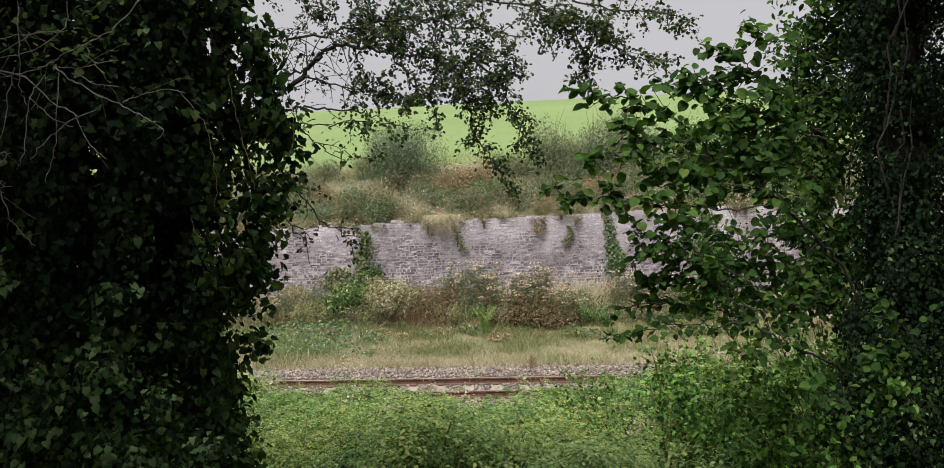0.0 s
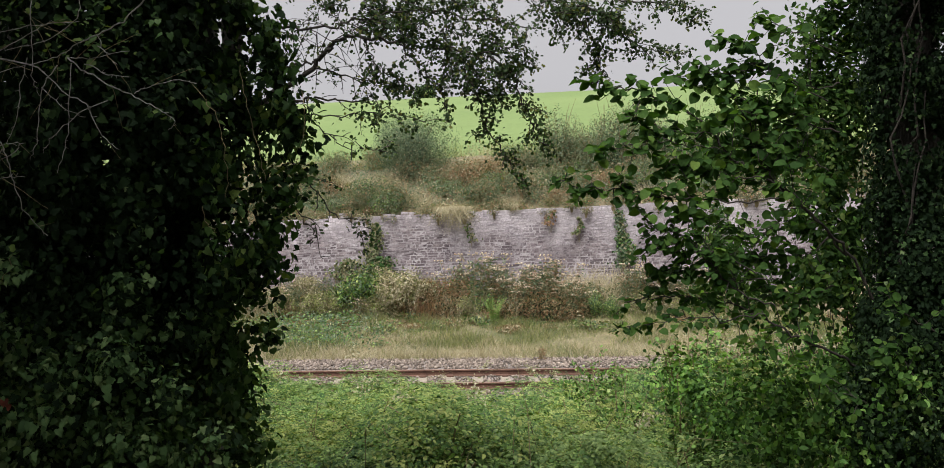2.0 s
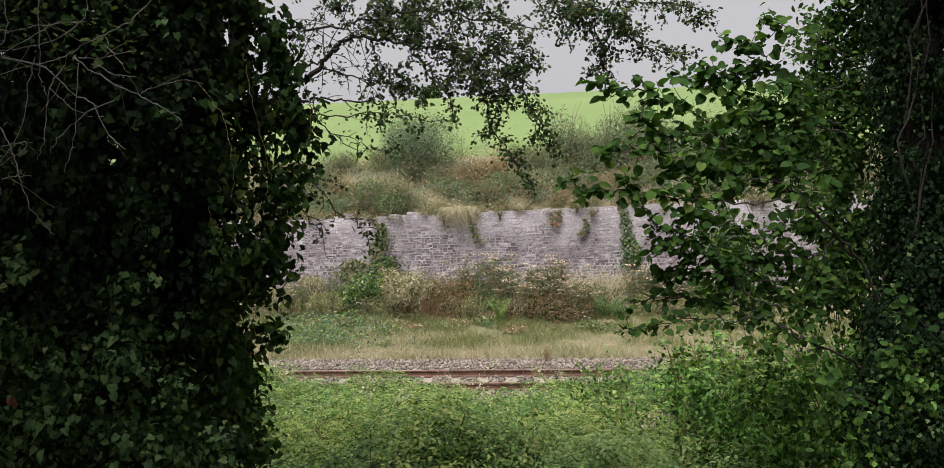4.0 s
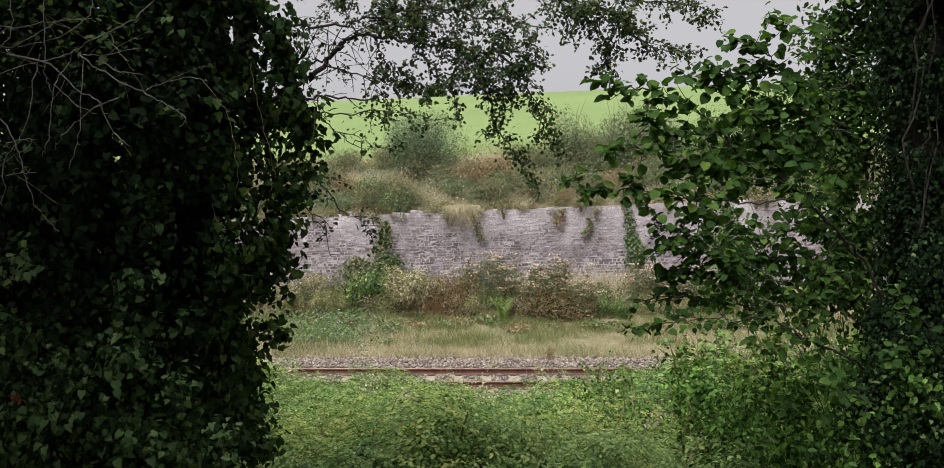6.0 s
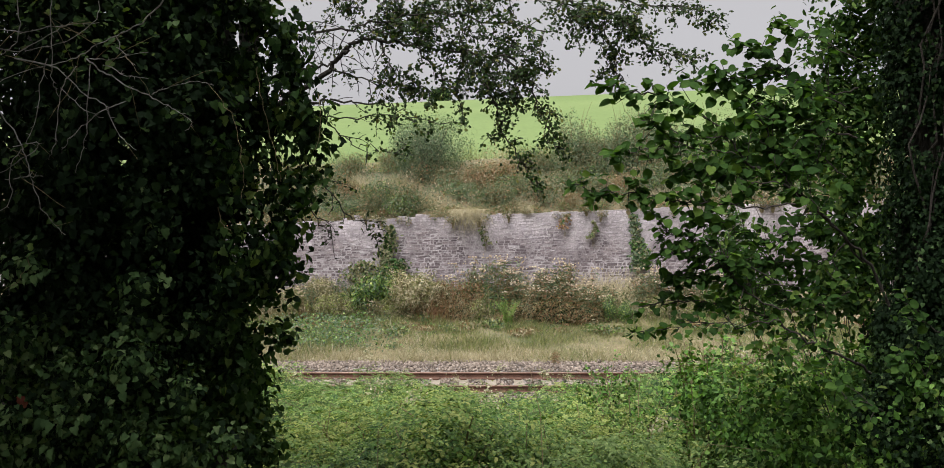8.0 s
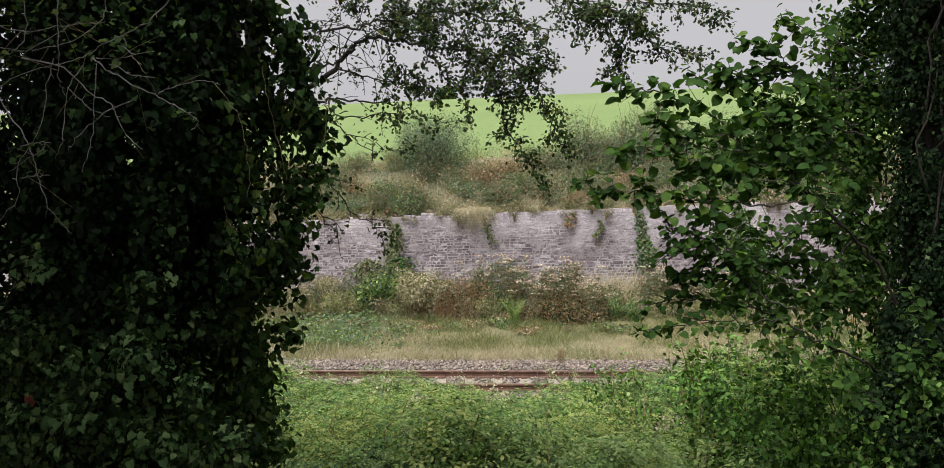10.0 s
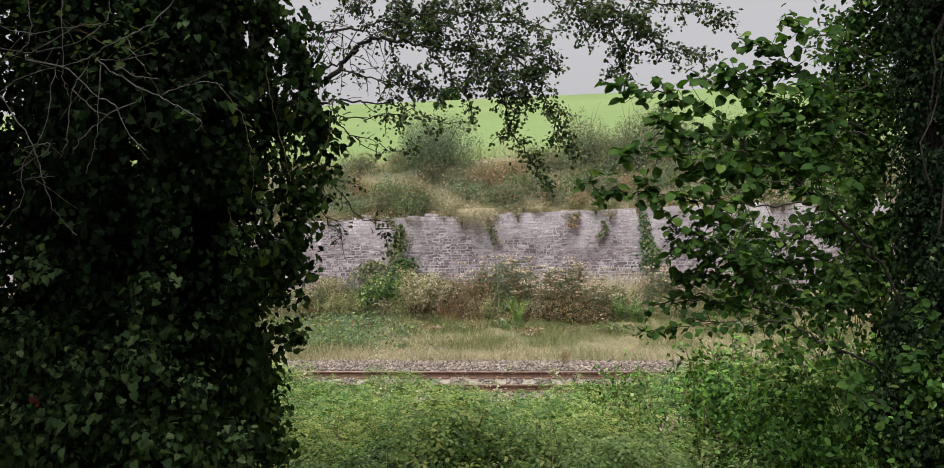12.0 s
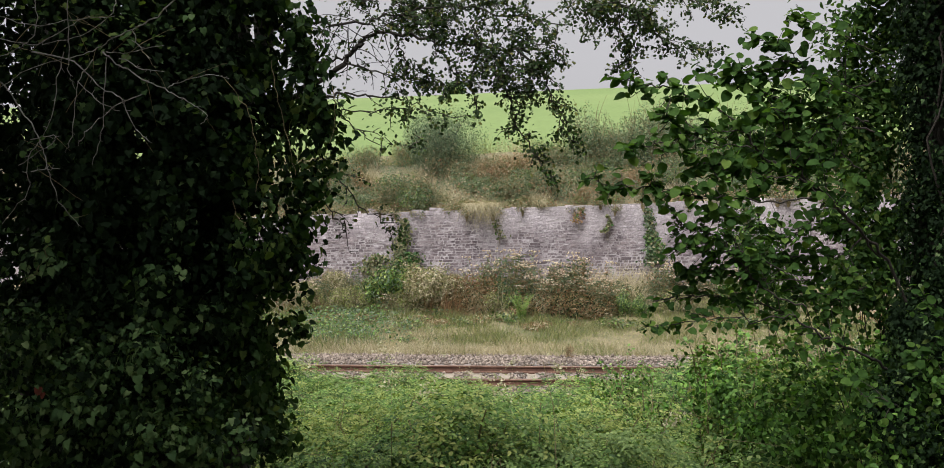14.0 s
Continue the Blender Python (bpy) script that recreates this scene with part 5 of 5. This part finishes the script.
        shoots += grow(line, int(cnt * 0.82), ln, 0.30, 0.75, 0.22, 0.6) + [line[len(line) // 2:]]
    tubes("twigwork", [(t, 0.0024, 0.0012) for t in shoots], M["twig"], ob, 4, "", "stuff")
    # leaves stand in two ranks along each shoot, in a flat spray, tips hanging
    P, Dr = along(shoots, 0.029, 0.012)
    n = len(P)
    face = rnd(n, 0.50) + np.array([-0.1, -0.42, 0.85])
    side = np.where(np.arange(n) % 2 == 0, 1, -1)[:, None]
    A = unit(np.cross(Dr, face)) * side * 0.8 + Dr * 0.5 + np.array([0, 0, -0.5]) + rnd(n, 0.2)
    S = rng.uniform(0.026, 0.062, n) * np.where(P[:, 2] < 1.5, 0.85, 1.0)
    single = np.argsort(P[:, 0] + 0.3 * rng.random(n))[:290]
    rest = np.setdiff1d(np.arange(n), single)
    leaves("foliage", "hazel", P[rest], face[rest], A[rest], S[rest], M["hazel"], ob, None, "broad green leaves")
    V, F = LEAF["hazel"]
    me = raw("leaf", V + ORIGIN[ob.name], F, M["hazel"], ob)
    mesh = me.data
    for q, k in enumerate(single):
        o = me if q == 0 else new("leaf", mesh)
        o.parent = limb_obs[min(range(len(limb_mid)), key=lambda b: np.linalg.norm(limb_mid[b] - P[k], axis=1).min())]
        z = Vector(face[k]).normalized()
        y = Vector(A[k])
        y = (y - z * y.dot(z)).normalized()
        x = y.cross(z)
        rot = Matrix((x, y, z)).transposed().to_4x4()
        o.matrix_basis = Matrix.Translation(Vector(P[k]) - Vector(ORIGIN[ob.name])) @ rot @ Matrix.Scale(float(S[k]), 4)


def ivy_tree_right():
    ob = thing("ivy_clad_tree", (2.3, 4.5, -0.5), "tall tree trunk wrapped in dark ivy above the slope", "tree")
    V, F = tube(smooth_line([(2.35, 4.5, -0.8), (2.40, 4.5, 1.0), (2.38, 4.50, 2.14), (2.33, 4.50, 3.20), (2.30, 4.50, 4.10)], 6, 0.02), 0.14, 0.10, 12)
    raw("trunk", V, F, M["bark"], ob, "dark bark")
    blobs = [
        ((2.31, 4.40, 2.46), (0.2, 0.24, 0.36)),
        ((2.34, 4.40, 2.13), (0.2, 0.24, 0.36)),
        ((2.37, 4.40, 1.76), (0.21, 0.24, 0.38)),
        ((2.39, 4.40, 1.40), (0.23, 0.26, 0.38)),
        ((2.36, 4.30, 1.04), (0.25, 0.26, 0.38)),
        ((2.30, 4.20, 0.73), (0.27, 0.28, 0.34)),
        ((2.24, 4.10, 0.46), (0.3, 0.28, 0.3)),
        ((2.24, 4.35, 0.89), (0.16, 0.2, 0.22)),
        ((2.12, 4.20, 0.53), (0.2, 0.2, 0.2)),
        ((2.90, 4.80, 2.08), (0.28, 0.2, 0.45)),
        ((2.92, 4.80, 1.35), (0.3, 0.2, 0.45)),
        ((2.94, 4.80, 0.68), (0.3, 0.2, 0.4)),
        ((2.58, 4.50, 2.78), (0.4, 0.4, 0.4)),
        ((2.36, 4.20, 1.17), (0.2, 0.16, 0.3)),
    ]
    P, D = blob_leaves(blobs, 6000, 0.06, 0.5)
    n = len(P)
    # lit leaf colour mixed in more below z 0.9, so the top looks shaded
    leaves("ivy_foliage", "ivy", P, D + rnd(n, 0.7) + np.array([0, -0.25, 0.3]), D * 0.35 + rnd(n, 0.4) + np.array([0, 0, -0.9]), rng.uniform(0.013, 0.029, n), [M["ivy"], M["ivy_lit"]], ob, (rng.random(n) < np.where(P[:, 2] < 0.9, 0.20, 0.05)).astype(int), "dense dark green ivy leaves")
    lines = [(smooth_line([(2.30 + rng.normal(0, 0.05), 4.27, z), (2.27 + rng.normal(0, 0.06), 4.20, z + 0.4), (2.32 + rng.normal(0, 0.06), 4.22, z + 0.9)], 4, 0.01), 0.007, 0.003) for z in np.linspace(0.2, 2.2, 9)]
    tubes("ivy_stemwork", lines, M["twig"], ob, 5, "", "stuff")


def saplings():
    """Bright leafy young growth in front of the hazel."""
    ob = thing("sapling", (0, 0, 0), "young bright green leafy sapling on the slope", "sapling", "saplings on the slope")
    stems = []
    for k in range(7):
        a = rng.uniform(0, 2 * np.pi)
        q = np.array([math.cos(a), math.sin(a)]) * rng.uniform(0.15, 0.5)
        stems.append(smooth_line([(q[0] * 0.1, q[1] * 0.1, -0.2), (q[0] * 0.5, q[1] * 0.5, 0.5), (q[0], q[1], 1.05 * rng.uniform(0.8, 1.15))], 5, 0.012))
    tw = []
    for s in stems:
        tw += grow(s, 12, 0.28, 0.25, 0.9, 0.2, 1.0)
    tubes("stemwork", [(s, 0.009, 0.003) for s in stems] + [(t, 0.003, 0.0015) for t in tw], M["stem"], ob, 5, "", "stuff")
    P, D = along(tw, 0.018, 0.02)
    n = len(P)
    leaves("foliage", "thorn", P, rnd(n, 0.5) + np.array([0, -0.4, 0.9]), D + rnd(n, 0.6) + np.array([0, 0, -0.4]), rng.uniform(0.026, 0.056, n), [M["bright_green"], M["bramble"], M["elm"]], ob, rng.choice(3, n, p=[0.42, 0.26, 0.32]))
    put(ob, [(1.75, 6.2, 0.95), (2.5, 6.8, 1.0), (1.5, 7.6, 0.9), (2.3, 8.2, 1.1), (3.3, 7.6, 1.1), (2.9, 5.8, 0.8), (4.2, 9.0, 1.2), (2.2, 7.4, 1.2), (3.0, 9.0, 1.3), (1.2, 6.6, 0.6), (3.6, 6.4, 0.9), (1.5, 9.6, 0.9), (3.4, 8.4, 1.3), (4.4, 7.6, 1.2), (-1.85, 7.4, 0.65), (-2.6, 9.0, 0.8), (-0.4, 8.6, 0.4), (0.9, 9.8, 0.5)], True)


def fine_shrub():
    """Small-leaved growth between the hazel and the ivied trunk."""
    ob = thing("elm_bush", (2.5, 5.0, -0.5), "small-leaved green elm bush beside the ivied trunk", "bush")
    blobs = [
        ((2.14, 4.90, 2.59), (0.22, 0.2, 0.22)),
        ((2.07, 4.90, 2.39), (0.18, 0.2, 0.2)),
        ((2.17, 4.85, 2.18), (0.18, 0.2, 0.28)),
        ((2.15, 4.85, 1.88), (0.2, 0.2, 0.28)),
        ((2.17, 4.85, 1.58), (0.22, 0.2, 0.28)),
        ((2.15, 4.80, 1.28), (0.22, 0.2, 0.28)),
        ((2.14, 4.70, 1.03), (0.2, 0.2, 0.22)),
        ((2.06, 4.90, 1.10), (0.2, 0.2, 0.2)),
        ((2.01, 4.95, 1.41), (0.18, 0.2, 0.2)),
        ((2.02, 5.00, 1.86), (0.2, 0.2, 0.22)),
        ((2.07, 5.00, 2.13), (0.16, 0.2, 0.2)),
        ((2.09, 4.70, 0.56), (0.3, 0.2, 0.2)),
        ((1.86, 4.70, 0.40), (0.3, 0.2, 0.2)),
        ((2.29, 4.80, 2.76), (0.4, 0.3, 0.2)),
        ((1.94, 5.10, 0.90), (0.24, 0.2, 0.16)),
        ((1.68, 5.20, 1.18), (0.3, 0.2, 0.3)),
        ((1.67, 5.30, 1.83), (0.3, 0.2, 0.25)),
        ((1.98, 5.50, 0.39), (0.25, 0.2, 0.2)), ((2.23, 4.60, 0.75), (0.2, 0.2, 0.16)), ((1.87, 5.60, 0.09), (0.35, 0.2, 0.2)), ((1.94, 4.50, 0.29), (0.3, 0.2, 0.2)), ((2.08, 4.15, 0.39), (0.25, 0.2, 0.2)), ((1.80, 6.20, 0.15), (0.35, 0.3, 0.2)), ((1.91, 5.00, 0.14), (0.3, 0.2, 0.2)), ((2.17, 4.00, 0.66), (0.2, 0.15, 0.25)), ((2.08, 4.40, 0.60), (0.2, 0.15, 0.2)),
        ((2.30, 4.90, 2.49), (0.12, 0.2, 0.2)), ((2.32, 4.90, 2.15), (0.12, 0.2, 0.2)), ((2.33, 4.90, 1.82), (0.12, 0.2, 0.2)), ((2.35, 4.90, 1.48), (0.12, 0.2, 0.2)), ((2.36, 4.90, 1.17), (0.12, 0.2, 0.2)), ((2.39, 4.90, 0.86), (0.14, 0.2, 0.2)),
    ]
    P, D = blob_leaves(blobs, 1700, 0.05, 0.95)
    n = len(P)
    # low leaves get more of the bright green, painting that corner lighter
    leaves("foliage", "plain", P, D * 0.4 + rnd(n, 0.6) + np.array([0, -0.4, 0.5]), rnd(n, 0.7) + np.array([0, 0, -0.5]), rng.uniform(0.026, 0.052, n), [M["elm"], M["hazel"], M["bright_green"]], ob, np.where((P[:, 2] < 0.85) & (P[:, 0] < 2.2), rng.choice(3, n, p=[0.25, 0.25, 0.50]), rng.choice(3, n, p=[0.55, 0.35, 0.10])))
    base = np.array((2.5, 5.0, -0.7))
    lines = [(smooth_line([base, base * 0.5 + np.array(c) * 0.5 + rng.normal(0, 0.04, 3), np.array(c) + rng.normal(0, 0.06, 3)], 6, 0.01), 0.004, 0.0015) for c, r in blobs]
    tubes("stemwork", lines, M["twig"], ob, 5, "", "stuff")


def canopy():
    """Unseen leaf masses added over and behind the viewpoint to shade the near trees."""
    n = 15000
    P = np.stack([rng.uniform(-10, 9, n), rng.uniform(-8, 0.4, n), rng.uniform(3.7, 7.0, n)], 1)
    # pulled back on the right so that light still reaches the hazel
    P[:, 1] -= np.clip((P[:, 0] + 0.3) * 1.4, 0, 2.0)
    n = len(P)
    leaves("lane_canopy", "broad", P, rnd(n, 0.4) + np.array([0, 0, 1]), rnd(n), rng.uniform(0.16, 0.34, n), M["thorn"], None, None, "unseen leaf layer added overhead to block sky light")
    n = 4200
    # added out of view to keep light off the left trunk
    P = np.stack([rng.uniform(-8, -1.7, n), rng.uniform(0.4, 3.4, n), rng.uniform(3.2, 5.8, n)], 1)
    leaves("tree_crown", "broad", P, rnd(n, 0.4) + np.array([0, 0, 1]), rnd(n), rng.uniform(0.12, 0.28, n), M["thorn"], None, None, "unseen leafy crown over the ivied trees, added for shade")
    n = 3000
    # added out of view, towards the sun from the right trunk
    P = np.stack([rng.uniform(1.7, 6.0, n), rng.uniform(1.6, 4.6, n), rng.uniform(3.3, 5.6, n)], 1)
    leaves("tree_crown", "broad", P, rnd(n, 0.4) + np.array([0, 0, 1]), rnd(n), rng.uniform(0.12, 0.26, n), M["thorn"], None, None, "unseen leafy crown over the ivied trunk on the slope, added for shade")
    n = 9500
    # added screen that cuts light from behind
    P = np.stack([rng.uniform(-11, 11, n), rng.uniform(-7.6, -6.0, n), rng.uniform(0, 6.5, n)], 1)
    leaves("lane_hedge", "broad", P, rnd(n, 0.6) + np.array([0, 1, 0.3]), rnd(n), rng.uniform(0.14, 0.30, n), M["ivy"], None, None, "unseen tall dark leaf screen added behind the viewpoint to block light")


bramble_thicket()
wall_foot()
bank_top()
ivy_tree_left()
dead_branch()
hawthorn()
hazel()
ivy_tree_right()
fine_shrub()
saplings()
canopy()


# ---- retaining wall, stone by stone ----
def retaining_wall():
    xa, xb = -26.0, 32.0
    n = 30
    X = np.linspace(xa, xb, n)
    V, F = [], []
    for x in X:
        t = float(wall_top(x)) - 0.05
        V += [(x, WALL_Y, -2.6), (x, WALL_Y, t), (x, WALL_Y + 0.55, t), (x, WALL_Y + 0.55, -2.6)]
    for k in range(n - 1):
        for q in range(4):
            F.append((k * 4 + q, k * 4 + (q + 1) % 4, k * 4 + 4 + (q + 1) % 4, k * 4 + 4 + q))
    F += [(0, 1, 2, 3), ((n - 1) * 4 + 3, (n - 1) * 4 + 2, (n - 1) * 4 + 1, (n - 1) * 4)]
    wall = raw("wall_stone", V, F, M["mortar"], None, "long retaining wall of coursed purple-grey stone with lime streaks", "structure", False)
    tagged(wall, category="wall")
    ORIGIN[wall.name] = np.zeros(3)
    # stone shapes, one metre each way, scaled to size
    shapes = []
    for s in range(8):
        c = lambda a: a + random.uniform(-0.11, 0.07)
        b = [(c(-0.5), 0.5, c(-0.5)), (c(0.5), 0.5, c(-0.5)), (c(0.5), 0.5, c(0.5)), (c(-0.5), 0.5, c(0.5))]
        m = [(x, -0.15, z) for x, _, z in b]
        f = [(x * 0.9, -0.5 + random.uniform(-0.12, 0.12), z * 0.84) for x, _, z in b]
        shapes.append((np.array(b + m + f), [(0, 1, 5, 4), (1, 2, 6, 5), (2, 3, 7, 6), (3, 0, 4, 7), (4, 5, 9, 8), (5, 6, 10, 9), (6, 7, 11, 10), (7, 4, 8, 11), (8, 9, 10, 11)]))
    meshes = []
    for V, F in shapes:
        me = bpy.data.meshes.new("stone")
        me.from_pydata(V.tolist(), [], F)
        me.materials.append(M["stone"])
        meshes.append(me)
    pieces, joined_V, joined_F = 0, [], []
    z = -2.3
    while z < 2.2:
        h = random.uniform(0.075, 0.15)
        x = -16 + random.uniform(0, 0.4)
        while x < 24:
            w = random.choice((0.10, 0.13, 0.16, 0.20, 0.25, 0.34)) * random.uniform(0.8, 1.2)
            if z + h < float(wall_top(x)) + 0.16 * noise.noise(Vector((x * 0.9, 3.0, 0.0))) + random.uniform(-0.08, 0.10) and random.random() > 0.06:
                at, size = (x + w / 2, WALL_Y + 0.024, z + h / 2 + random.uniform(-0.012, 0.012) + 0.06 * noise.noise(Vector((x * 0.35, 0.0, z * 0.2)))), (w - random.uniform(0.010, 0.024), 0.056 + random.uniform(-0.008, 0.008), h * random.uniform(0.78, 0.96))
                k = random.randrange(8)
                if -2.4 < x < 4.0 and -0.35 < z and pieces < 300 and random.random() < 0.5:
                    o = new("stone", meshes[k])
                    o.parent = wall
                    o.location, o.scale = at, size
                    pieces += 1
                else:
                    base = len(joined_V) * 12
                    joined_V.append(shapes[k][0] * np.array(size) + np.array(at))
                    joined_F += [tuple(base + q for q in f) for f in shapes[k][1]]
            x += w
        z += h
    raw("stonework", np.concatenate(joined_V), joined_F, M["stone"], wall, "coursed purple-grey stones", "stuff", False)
    # ivy that climbs the wall
    for x, w, z0, z1, n, m in ((6.15, 0.20, -1.0, 1.0, 620, "greygreen"), (6.3, 0.3, -0.9, 0.2, 500, "dark_bramble"), (-2.7, 0.28, -1.3, 0.6, 700, "scrub"), (-2.5, 0.5, -1.5, -0.6, 700, "dark_bramble"), (4.6, 0.08, 0.15, 0.75, 130, "scrub"), (0.75, 0.16, -0.1, 0.6, 60, "scrub"), (3.6, 0.2, 0.5, 1.0, 70, "russet"), (9.5, 0.4, -1.0, 1.2, 700, "dark_bramble"), (-3.6, 0.5, -1.4, -0.7, 500, "scrub")):
        c = thing("wall_ivy", (x, WALL_Y - 0.1, z0), "strand of ivy and weeds climbing the stone wall", "climbing plant", "wall climbers")
        u = rng.random(n)
        P = np.stack([x + 0.10 * np.sin(5 * u + x) + rng.normal(0, w * 0.7, n) * (1 - 0.5 * u), WALL_Y - 0.10 - 0.12 * rng.random(n), z0 + (z1 - z0) * u], 1)
        leaves("foliage", "ivy", P, rnd(n, 0.5) + np.array([0, -1, 0.3]), rnd(n, 0.5) + np.array([0, 0, -0.8]), rng.uniform(0.05, 0.11, n), [M[m], M["scrub"], M["dark_bramble"]], c, rng.choice(3, n, p=[0.6, 0.28, 0.12]))
        tubes("stemwork", [(smooth_line([(x + rng.normal(0, w * 0.3), WALL_Y - 0.09, z0 - 0.3), (x + rng.normal(0, w * 0.3), WALL_Y - 0.09, (z0 + z1) / 2), (x, WALL_Y - 0.09, z1)], 4), 0.005, 0.002) for k in range(3)], M["stem"], c, 5, "", "stuff")


retaining_wall()


def motions():
    """Nothing but the camera moves."""
    return


motions()
